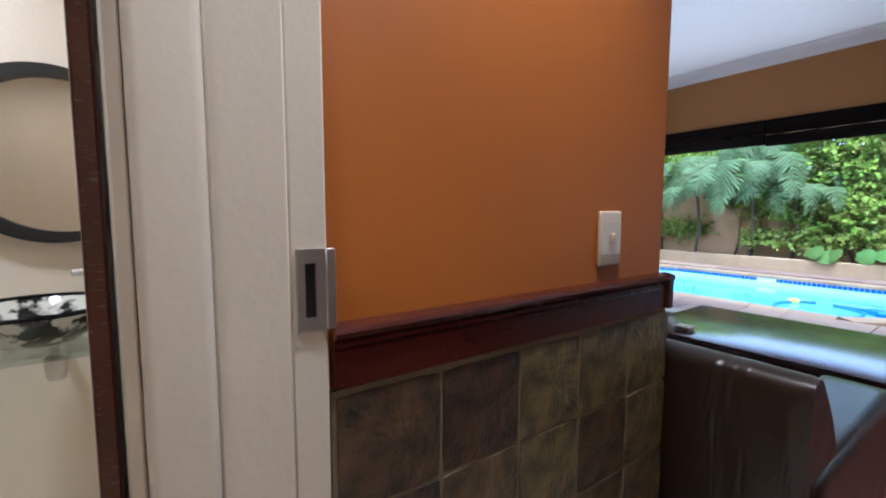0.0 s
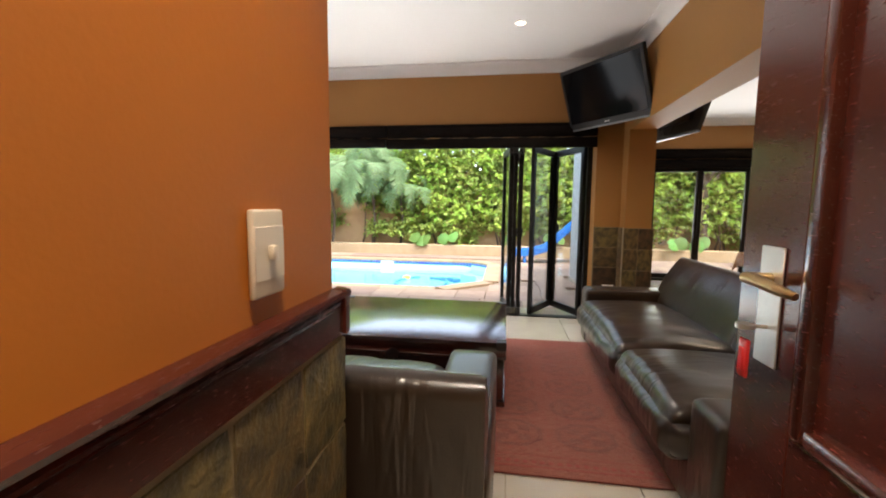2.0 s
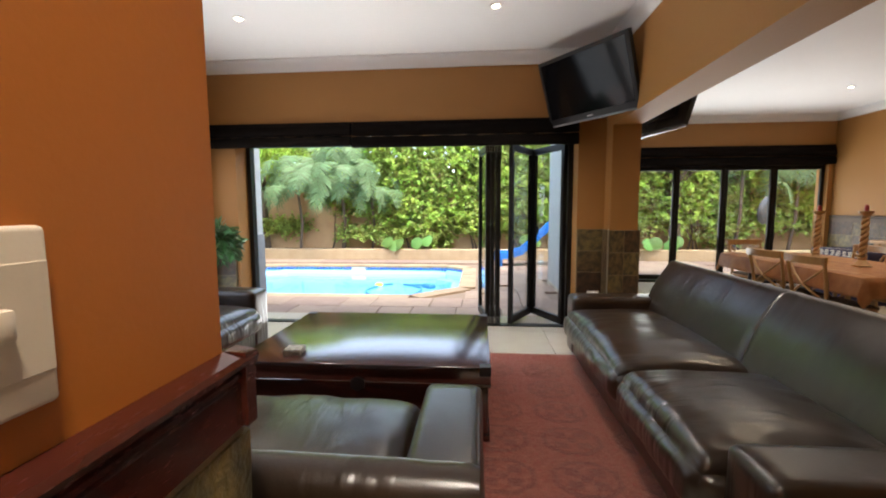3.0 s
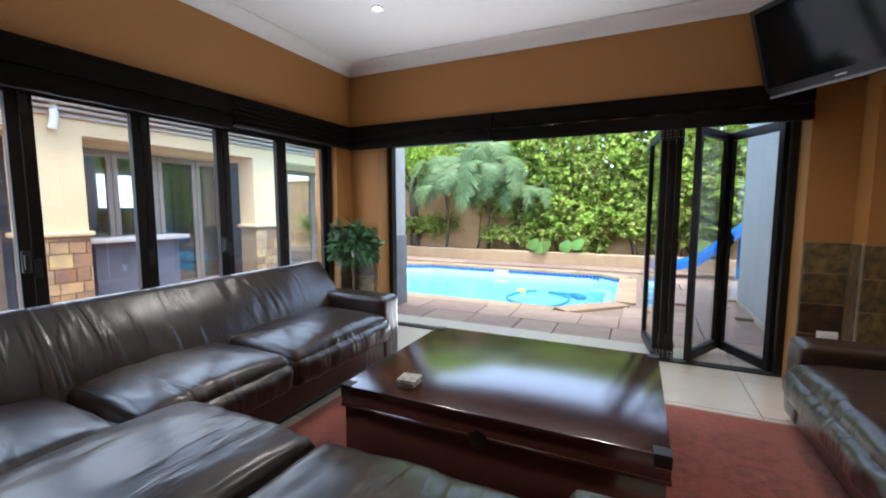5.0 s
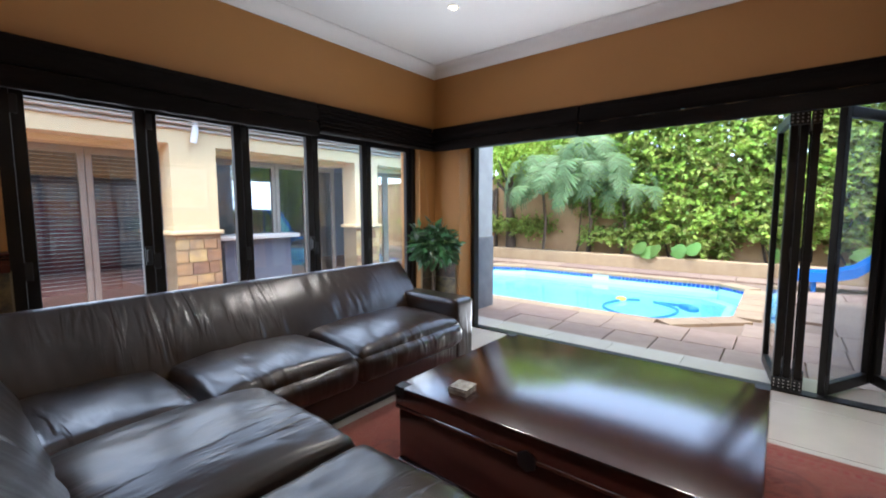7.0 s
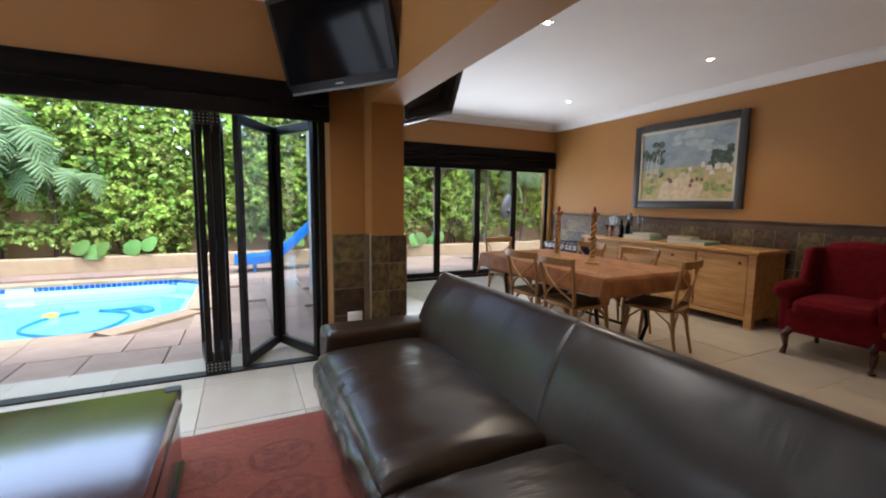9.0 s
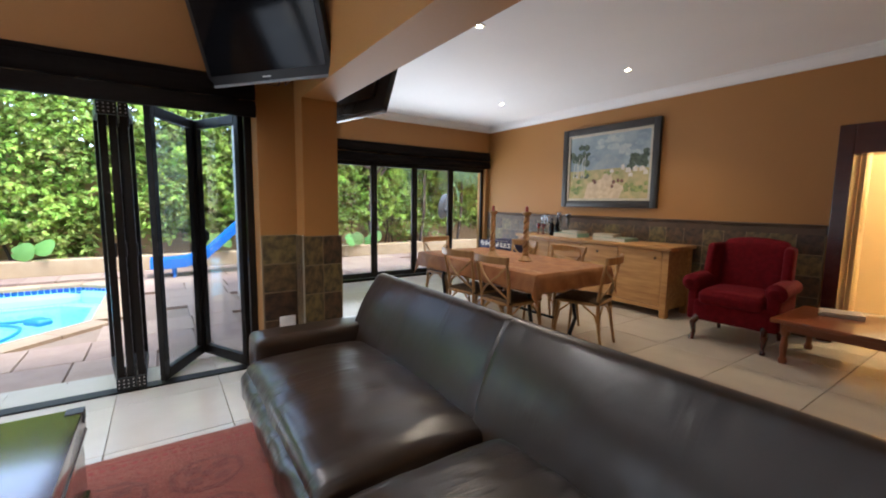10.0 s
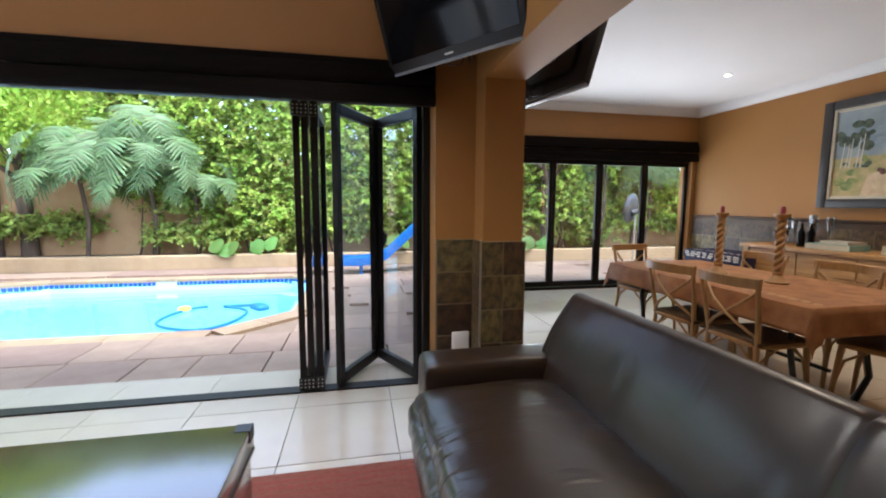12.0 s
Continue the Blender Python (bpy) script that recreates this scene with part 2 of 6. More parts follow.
def tube(bm, points, radius, sides=8, caps=True, up=Vector((0, 0, 1))):
    """A round bar along points; radius is a number or one for each point."""
    pts = [Vector(p) for p in points]
    rad = radius if isinstance(radius, (list, tuple)) else [radius] * len(pts)
    rings = []
    for i, p in enumerate(pts):
        d = (pts[min(i + 1, len(pts) - 1)] - pts[max(i - 1, 0)]).normalized()
        a = d.cross(up if abs(d.dot(up)) < 0.95 else Vector((1, 0, 0))).normalized()
        b = d.cross(a)
        rings.append([bm.verts.new(p + rad[i] * (math.cos(2 * math.pi * k / sides) * a + math.sin(2 * math.pi * k / sides) * b)) for k in range(sides)])
    for r, s in zip(rings, rings[1:]):
        for k in range(sides):
            bm.faces.new((r[k], r[(k + 1) % sides], s[(k + 1) % sides], s[k]))
    if caps:
        bm.faces.new(rings[0][::-1])
        bm.faces.new(rings[-1])
    return bm


def lathe(bm, profile, centre=(0, 0, 0), sides=20):
    """A turned body from (radius, height) pairs."""
    c = Vector(centre)
    rings = [[bm.verts.new(c + Vector((r * math.cos(2 * math.pi * k / sides), r * math.sin(2 * math.pi * k / sides), z))) for k in range(sides)] for r, z in profile]
    for r, s in zip(rings, rings[1:]):
        for k in range(sides):
            bm.faces.new((r[k], r[(k + 1) % sides], s[(k + 1) % sides], s[k]))
    bm.faces.new(rings[0][::-1])
    bm.faces.new(rings[-1])
    return bm


def soft(w, d, h, r, puff=0.0, wrinkle=0.0, cuts=14, seed=0, sag=0.0, along=(1, 3)):
    """A stuffed block round the origin's floor: w by d by h with rounded edges, a crowned top and creases."""
    bm = bmesh.new()
    bmesh.ops.create_cube(bm, size=2)
    bmesh.ops.subdivide_edges(bm, edges=bm.edges[:], cuts=cuts, use_grid_fill=True)
    half = Vector((w / 2, d / 2, h / 2))
    for v in bm.verts:
        p = v.co.copy()
        q = Vector((math.copysign(1 - (1 - abs(c)) ** 1.4, c) * s for c, s in zip(p, half)))
        inner = Vector((max(-(s - r), min(s - r, c)) for c, s in zip(q, half)))
        off = q - inner
        if off.length > 1e-6:
            q = inner + off.normalized() * r
        crown = (1 - p.x ** 2) * (1 - p.y ** 2)
        if p.z > -0.2:
            q.z += (puff * crown ** 0.6 - sag * crown) * min(1, (p.z + 0.2) / 1.0)
        q.x += math.copysign(puff * 0.25 * (1 - p.y ** 2) * (1 - p.z ** 2), p.x) if abs(p.x) > 0.99 else 0
        q.y += math.copysign(puff * 0.25 * (1 - p.x ** 2) * (1 - p.z ** 2), p.y) if abs(p.y) > 0.99 else 0
        if wrinkle:
            s = Vector((p.x * half.x * along[0] * 3 + seed * 7.3, p.y * half.y * along[1] * 3, p.z * half.z * 4))
            n = noise.noise(s * 1.6) + 0.5 * noise.noise(s * 3.7)
            edge = 0.35 + 0.65 * max(abs(p.x), abs(p.y)) ** 3
            q += v.normal * wrinkle * n * edge
        v.co = q + Vector((0, 0, h / 2))
    return bm


def finish(name, bm, material, smooth=None):
    me = bpy.data.meshes.new(name)
    bmesh.ops.recalc_face_normals(bm, faces=bm.faces[:])
    bm.to_mesh(me)
    bm.free()
    me.materials.append(material)
    if smooth:
        me.shade_smooth()
        me.set_sharp_from_angle(angle=radians(smooth))
    return me


def part(name, bm, material, parent, label="", m=None, smooth=40):
    ob = new(name, finish(name, bm, material, smooth))
    ob.parent = parent
    if m is not None:
        ob.matrix_basis = m
    if label:
        tagged(ob, label)
    return ob


def thing(name, m, label, category, group=""):
    ob = new(name)
    ob.empty_display_size = 0.1
    ob.matrix_basis = m
    return tagged(ob, label, category, group)


def solid(name, bm, material, label, category, group="", kind="", smooth=40, m=None):
    ob = new(name, finish(name, bm, material, smooth))
    if m is not None:
        ob.matrix_basis = m
    return tagged(ob, label, category, group, kind)


def structure(name, bm, material, label, category="wall", smooth=None):
    return solid(name, bm, material, label, category, kind="structure", smooth=smooth)


def share(name, me, parent, m):
    ob = new(name, me)
    ob.parent = parent
    ob.matrix_basis = m
    return ob

# ---- the large structure ----
CEIL = 2.84
H = 3.15
# ground outside, one sheet to the horizon with the pool's hole left open
bm = bmesh.new()
for x0, x1, y0, y1 in ((-60, 9.3, -60, 60), (12.8, 90, -60, 60), (9.3, 12.8, -60, 1.15), (9.3, 12.8, 8.2, 60)):
    box(bm, x0, x1, y0, y1, -0.4, -0.09)
for tri in (((9.3, 1.15), (10.05, 1.15), (9.3, 1.92)), ((12.4, 1.15), (12.8, 1.15), (12.8, 1.6)), ((12.8, 5.6), (12.8, 8.2), (12.2, 7.3)), ((12.2, 7.3), (12.8, 8.2), (10.4, 8.1)), ((12.8, 8.2), (10.4, 8.2), (10.4, 8.1)), ((9.3, 7.2), (10.4, 8.1), (9.3, 8.2)), ((10.4, 8.1), (10.4, 8.2), (9.3, 8.2))):
    lo, hi = ([bm.verts.new((x, y, z)) for x, y in tri] for z in (-0.4, -0.09))
    bm.faces.new(lo[::-1]), bm.faces.new(hi)
    for k in range(3):
        bm.faces.new((lo[k], lo[(k + 1) % 3], hi[(k + 1) % 3], hi[k]))
structure("ground", bm, PAVEJOINT, "sandy ground and mortar bed of the pool terrace", "ground")
structure("floor", box(boxed(-0.6, 7.86, -5.5, 4.15, -0.085, -0.012), 7.86, 10.75, -5.5, -0.45, -0.085, -0.012), FLOORG, "grey grout bed under the floor tiles", "floor")
structure("ceiling", box(boxed(-0.6, 7.5, -0.45, 4.1, CEIL, 2.99), -0.6, 10.7, -5.4, -0.45, CEIL, 2.99), WHITE, "smooth white painted ceiling", "ceiling")

wall_east = structure("wall_east", box(box(box(boxed(7.22, 7.5, 3.46, 4.08, -0.02, CEIL), 7.22, 7.5, -0.69, -0.16, -0.02, CEIL), 7.22, 7.5, -0.16, 3.46, 2.06, CEIL), 7.5, 7.62, -0.69, 4.08, 2.4, H), OCHRE, "ochre painted wall over the pool doors")
wall_north = structure("wall_north", box(box(boxed(3.2, 3.87, 3.8, 4.08, -0.02, CEIL), 6.97, 7.22, 3.8, 4.08, -0.02, CEIL), 3.87, 6.97, 3.8, 4.08, 2.06, CEIL), OCHRE, "ochre painted wall over the courtyard doors")
wall_passage = structure("wall_passage_north", boxed(2.33, 3.40, 1.2, 1.34, -0.02, CEIL), ORANGE, "burnt orange painted passage wall")
wall_west = structure("wall_west", boxed(3.26, 3.40, 1.34, 3.8, -0.02, CEIL), OCHRE, "ochre painted wall behind the sofa")
wall_passage_south = structure("wall_passage_south", boxed(2.33, 3.40, 0.10, 0.25, -0.02, CEIL), OCHRE, "ochre painted passage wall by the door")
wall_dining_west = structure("wall_dining_west", boxed(3.26, 3.40, -5.08, 0.10, -0.02, CEIL), OCHRE, "ochre painted dining room wall")
wall_south = structure("wall_south", box(box(boxed(5.08, 10.7, -5.3, -5.08, -0.02, CEIL), 3.26, 4.2, -5.3, -5.08, -0.02, CEIL), 4.2, 5.08, -5.3, -5.08, 2.06, CEIL), OCHRE, "ochre painted dining room wall")
wall_dining_east = structure("wall_dining_east", box(box(boxed(10.45, 10.7, -1.0, -0.69, -0.02, CEIL), 10.45, 10.7, -5.08, -5.0, -0.02, CEIL), 10.45, 10.7, -5.0, -1.0, 2.1, CEIL), OCHRE, "ochre painted wall over the garden doors")
wall_dining_north = structure("wall_dining_north", boxed(7.5, 10.75, -0.69, -0.46, -0.05, CEIL), GREYPLASTER, "pale plastered outer wall of the dining room")
beam = structure("beam", boxed(3.40, 7.22, -0.69, -0.43, 2.09, CEIL), OCHRE, "ochre painted beam between lounge and dining room", "beam")
column = structure("column", boxed(7.02, 7.24, -0.69, -0.43, -0.02, 2.10), OCHRE, "ochre painted column with slate tiled foot", "column")
roof = structure("roof", box(boxed(-0.8, 7.75, -0.7, 4.3, H - 0.02, H + 0.12), -0.8, 11.0, -5.6, -0.7, H - 0.02, H + 0.12), CREAM, "flat roof slab over the house", "roof")
# rooms behind the passage
structure("wall_back", box(box(boxed(-0.6, -0.45, -1.0, 2.7, -0.02, CEIL), -0.45, 1.1, 1.2, 1.34, -0.02, CEIL), -0.45, 2.2, -0.2, -0.05, -0.02, CEIL), CREAM, "cream painted passage walls")
for wn_, dims in (("wall_bathroom_north", (0.3, 2.33, 2.5, 2.64)), ("wall_bathroom_west", (0.3, 0.42, 1.34, 2.5)), ("wall_bathroom_east", (2.21, 2.33, 1.34, 2.5))):
    structure(wn_, boxed(*dims, -0.02, CEIL), CREAMGLOSS, "pale beige bathroom wall")


def cornice(runs, cove=False):
    bm = bmesh.new()
    prof = [(0, 0), (0.008, 0)] + [(0.008 + 0.092 * (1 - math.cos(a)), 0.1 * math.sin(a)) for a in [math.pi / 2 * k / 8 for k in range(9)]] + [(0.1, 0.11), (0, 0.11)] if cove else ((0, 0.0), (0.018, 0.0), (0.022, 0.018), (0.05, 0.035), (0.075, 0.07), (0.08, 0.092), (0.1, 0.095), (0.1, 0.11), (0, 0.11))
    for (x0, y0), (x1, y1), (nx, ny) in runs:
        a, b = ([bm.verts.new((x + nx * p, y + ny * p, CEIL - 0.11 + q)) for p, q in prof] for x, y in ((x0, y0), (x1, y1)))
        for k in range(len(prof)):
            bm.faces.new((a[k], b[k], b[(k + 1) % len(prof)], a[(k + 1) % len(prof)]))
        bm.faces.new(a), bm.faces.new(b)
    return bm


structure("trim_lounge", cornice((((7.218, -0.43), (7.218, 3.798), (-1, 0)), ((7.218, 3.798), (3.40, 3.798), (0, -1)), ((3.42, -0.428), (7.218, -0.428), (0, 1)), ((3.402, 1.3), (3.402, 3.79), (1, 0))), True), WHITE, "white plaster cornice", "cornice", smooth=30)
structure("trim_dining", cornice((((10.448, -5.078), (10.448, -0.7), (-1, 0)), ((3.41, -5.078), (10.448, -5.078), (0, 1)), ((3.402, -5.0), (3.402, -0.7), (1, 0)))), WHITE, "white plaster cornice", "cornice", smooth=30)

# ---- pool doors: three folded panels and a pair standing half open ----


def door_panel(parent, m, w=0.6, h=2.0, latch=False, name="door_panel"):
    """A glazed leaf in the local xz plane from x=0 to w."""
    bm = bmesh.new()
    s, d = 0.055, 0.022
    for x0, x1, z0, z1 in ((0, s, 0.02, h), (w - s, w, 0.02, h), (s, w - s, 0.02, 0.1), (s, w - s, h - 0.07, h)):
        box(bm, x0, x1, -d, d, z0, z1, 0.003, 1)
    fr = part(name, bm, BRONZE, parent, m=m, smooth=30)
    g = part("pane", boxed(s - 0.005, w - s + 0.005, -0.003, 0.003, 0.095, h - 0.065), GLASS, fr)
    g.visible_shadow = False
    for z in (0.12, 1.0, 1.88):
        part("hinge", boxed(-0.008, 0.03, -0.03, -0.022, z - 0.05, z + 0.05, 0.003, 1), BLACK, fr)
    if latch:
        part("handle", box(boxed(w - 0.05, w - 0.012, -0.04, -0.022, 0.98, 1.1, 0.004, 1), w - 0.045, w - 0.02, -0.06, -0.04, 1.0, 1.08, 0.004, 1), BLACK, fr)
    return fr


def folded(name, m, label):
    ob = thing(name, m, label, "folding door")
    ob["kind"] = "structure"
    return ob


door_1 = folded("door_1", pose(7.47, 0, 0), "dark bronze folding glass doors folded open to the pool")
bm = bmesh.new()
box(bm, -0.04, 0.06, -0.16, 3.46, 0.0, 0.012)
box(bm, -0.03, 0.05, -0.16, 3.46, 2.0, 2.06)
part("track", bm, BRONZE, door_1, "dark floor and head track")
for y in (-0.16, 3.41):
    part("door_frame", boxed(-0.04, 0.05, y, y + 0.05, 0.012, 2.0, 0.003, 1), BRONZE, door_1)
for y, turn in ((0.622, -0.6), (0.684, 0.4), (0.738, 7.8)):
    door_panel(door_1, pose(0.0, y, 0, 0, 0, turn))
    for z in (0.014, 1.9):
        hb = part("roller_hinge", boxed(-0.022, 0.03, y - 0.028, y + 0.028, z, z + 0.085, 0.004, 1), BLACK, door_1)
        for dy in (-0.014, 0.014):
            for dz in (0.02, 0.045, 0.07):
                part("screw", lathe(bmesh.new(), ((0.0055, 0), (0.005, 0.0025), (0.001, 0.003)), sides=8), STEEL, hb, m=pose(-0.0222, y + dy, z + dz, 0, -90, 0))
door_panel(door_1, pose(0.0, -0.09, 0, 0, 0, 27), latch=True)
door_panel(door_1, pose(0.0, 0.495, 0, 0, 0, -29))

# north doors, five closed leaves
door_2 = folded("door_2", pose(0, 3.92, 0), "dark bronze folding glass doors closed towards the courtyard")
bm = bmesh.new()
box(bm, 3.87, 6.97, -0.05, 0.05, -0.01, 0.02)
box(bm, 3.87, 6.97, -0.05, 0.05, 2.0, 2.06)
box(bm, 3.87, 3.93, -0.05, 0.05, 0.02, 2.0)
box(bm, 6.92, 6.97, -0.05, 0.05, 0.02, 2.0)
part("door_frame", bm, BRONZE, door_2)
for i in range(5):
    door_panel(door_2, pose(3.935 + i * 0.597, 0, 0), w=0.593, latch=i in (0, 2))

# dining doors
door_3 = folded("door_3", pose(10.55, 0, 0), "dark bronze folding glass doors closed towards the garden")
bm = bmesh.new()
box(bm, -0.05, 0.05, -5.0, -1.0, -0.01, 0.03)
box(bm, -0.05, 0.05, -5.0, -1.0, 2.02, 2.1)
part("door_frame", bm, BRONZE, door_3)
for i in range(5):
    door_panel(door_3, pose(0, -5.0 + i * 0.8, 0.02, 0, 0, 90), w=0.797, latch=i == 2)

# ---- passage door and frames ----
frame_1 = thing("door_frame_1", pose(0, 0, 0), "white painted door frame with a steel strike plate", "door frame")
frame_1["kind"] = "structure"
bm = bmesh.new()
box(bm, 2.07, 2.33, 1.18, 1.34, 0, 2.12, 0.004, 1)
box(bm, 2.072, 2.09, 1.165, 1.18, 0, 2.08, 0.003, 1)
box(bm, 2.092, 2.174, 1.145, 1.18, 0, 2.08, 0.014, 4)
box(bm, 2.176, 2.276, 1.165, 1.18, 0, 2.08, 0.003, 1)
box(bm, 2.278, 2.335, 1.172, 1.18, 0, 2.12, 0.003, 1)
box(bm, 2.05, 2.33, 0.13, 0.37, 0, 2.12, 0.004, 1)
box(bm, 2.05, 2.33, 0.37, 1.18, 2.06, 2.12, 0.004, 1)
part("jamb", bm, CREAMGLOSS, frame_1)
bm = bmesh.new()
for x0, x1, z0, z1 in ((2.286, 2.33, 1.2, 1.222), (2.286, 2.33, 1.094, 1.115), (2.286, 2.298, 1.115, 1.2), (2.315, 2.33, 1.115, 1.2)):
    box(bm, x0, x1, 1.165, 1.1715, z0, z1)
box(bm, 2.33, 2.346, 1.163, 1.1715, 1.094, 1.222, 0.002, 1)
part("strike_plate", bm, STEEL, frame_1, "worn steel strike plate")
# thin black sheet in the cutout, standing in for the dark of the latch hole
part("latch_hole_shade", boxed(2.298, 2.315, 1.1712, 1.1718, 1.115, 1.2), BLACK, frame_1)
structure("wall_over_door", boxed(2.05, 2.33, 0.13, 1.34, 2.12, CEIL), ORANGE, "orange painted wall over the passage door")
structure("wall_fill", boxed(2.05, 2.33, -0.2, 0.13, -0.02, CEIL), CREAM, "cream painted passage wall end")

door_4 = thing("door_4", pose(2.34, 0.41, 0, 0, 0, 0), "open dark red panelled wooden door with brass lever and hanging key", "door")
door_4["kind"] = "structure"
bm = bmesh.new()
for x0, x1, z0, z1 in ((0, 0.11, 0.01, 2.04), (0.70, 0.835, 0.01, 2.04), (0.11, 0.70, 0.01, 0.22), (0.11, 0.70, 1.93, 2.04), (0.11, 0.70, 0.86, 1.0)):
    box(bm, x0, x1, -0.02, 0.02, z0, z1, 0.002, 1)
leaf = part("door_leaf", bm, DARKWOOD, door_4)
for z0, z1 in ((0.22, 0.86), (1.0, 1.93)):
    part("panel", boxed(0.10, 0.71, -0.009, 0.009, z0 - 0.01, z1 + 0.01), DARKWOOD, leaf)
    bm = bmesh.new()
    for x0, x1, a, b in ((0.11, 0.135, z0, z1), (0.675, 0.70, z0, z1), (0.135, 0.675, z0, z0 + 0.025), (0.135, 0.675, z1 - 0.025, z1)):
        box(bm, x0, x1, -0.024, 0.024, a, b, 0.008, 2)
    part("moulding", bm, DARKWOOD, leaf)
for s in (1, -1):
    plate = part("lock_plate", boxed(0.733, 0.782, 0.0205 * s, 0.0235 * s, 1.075, 1.24, 0.001, 1), STEEL, door_4, "worn steel lock plate")
    bm = tube(bmesh.new(), ((0.757, 0.0235 * s, 1.195), (0.757, 0.052 * s, 1.195)), 0.009, 12)
    tube(bm, ((0.766, 0.05 * s, 1.195), (0.74, 0.054 * s, 1.197), (0.69, 0.05 * s, 1.19), (0.672, 0.044 * s, 1.187)), (0.008, 0.0085, 0.007, 0.005), 12)
    part("handle", bm, BRASS, plate, "worn brass lever handle")
bm = tube(bmesh.new(), ((0.757, 0.0235, 1.128), (0.757, 0.045, 1.128)), 0.003, 8)
lathe(bm, ((0.003, -0.003), (0.012, -0.003), (0.012, 0.003), (0.003, 0.003)), (0.757, 0.05, 1.128), 12)
part("key", bm, STEEL, door_4, "small steel key")
bm = boxed(0.747, 0.768, 0.046, 0.052, 1.055, 1.11, 0.003, 2)
box(bm, 0.751, 0.764, 0.044, 0.054, 1.064, 1.098, 0.002, 1)
part("key_tag", bm, mat("red_plastic_tag", (0.6, 0.02, 0.02), 0.3, bump=0), door_4, "red plastic key tag")


# dado: moulded dark rail over slate tiles
def dado(run, z=1.09, thick=0.024):
    """run: list of ((x0, y0), (x1, y1), (nx, ny)): wall foot from start to end with the outward normal."""
    bm = bmesh.new()
    prof = ((0, -0.105), (thick, -0.105), (thick, -0.042), (thick - 0.004, -0.039), (thick + 0.003, -0.033), (thick + 0.003, -0.027), (thick - 0.003, -0.023), (thick + 0.009, -0.017), (thick + 0.011, -0.009), (thick + 0.006, -0.002), (thick - 0.004, 0.0), (0, 0.003))
    for (x0, y0), (x1, y1), (nx, ny) in run:
        a, b = ([bm.verts.new((x + nx * p, y + ny * p, z + q)) for p, q in prof] for x, y in ((x0, y0), (x1, y1)))
        for k in range(len(prof)):
            bm.faces.new((a[k], b[k], b[(k + 1) % len(prof)], a[(k + 1) % len(prof)]))
        bm.faces.new(a), bm.faces.new(b)
    return bm


structure("trim_dado_passage", dado((((2.345, 1.199), (3.434, 1.199), (0, -1)), ((3.401, 1.166), (3.401, 3.79), (1, 0)))), DARKWOOD, "dark red moulded dado rail", "dado rail", smooth=30)
structure("trim_dado_south", dado((((2.345, 0.251), (3.434, 0.251), (0, 1)), ((3.401, 0.284), (3.401, -0.43), (1, 0))), z=1.075), DARKWOOD, "dark red moulded dado rail", "dado rail", smooth=30)

# ---- lounge furniture ----


def back_panel(length, h, lean, seed, folds):
    """A leaning stuffed back from x=0 to length: upright behind, rolled top, sloping front with pulled folds."""
    bm = bmesh.new()
    r = 0.055
    prof = [(0.0, 0.07), (0.0, 0.3), (0.0, 0.55), (0.0, h - r)]
    prof += [(r - r * math.cos(a), h - r + r * math.sin(a)) for a in [math.radians(12 * q) for q in range(1, 12)]]
    y0, z0 = prof[-1]
    prof += [(y0 + (lean - y0) * t + 0.022 * math.sin(math.pi * t), z0 + (0.4 - z0) * t + 0.022 * math.sin(math.pi * t)) for t in [(q + 1) / 22 for q in range(22)]]
    prof += [(lean, 0.25), (lean, 0.07)]
    n = max(24, int(length / 0.016))
    rings = []
    for i in range(n + 1):
        u = i / n
        edge = min(u, 1 - u) * length
        pinch = 0.006 * max(0, 1 - edge / 0.018) ** 2
        ring = []
        for q, (y, z) in enumerate(prof):
            front = min(1, max(0, (q - 6) / 8)) if q < len(prof) - 2 else 0
            x = u * length
            mask = max(0, noise.noise(Vector((x * 1.7, z * 1.2, seed))) + 0.25) + 0.5 * max(0, 1 - edge / 0.22)
            f = noise.noise(Vector((x * 13 + z * 3.0, z * 2.4, seed * 3.1))) + 0.6 * noise.noise(Vector((x * 27 - z * 4.0, z * 4, seed)))
            d = folds * front * mask * f + 0.006 * front * noise.noise(Vector((x * 3, z * 3, seed + 2))) - pinch
            sy, sz = (0.75, 0.66) if front else (0, 0.6 if q > 2 else 0)
            ring.append(bm.verts.new((x, y + d * sy + (0 if front else pinch * 0.5), z + d * sz)))
        rings.append(ring)
    for p, q in zip(rings, rings[1:]):
        for k in range(len(prof) - 1):
            bm.faces.new((p[k], q[k], q[k + 1], p[k + 1]))
    bm.faces.new(rings[0]), bm.faces.new(rings[-1][::-1])
    return bm


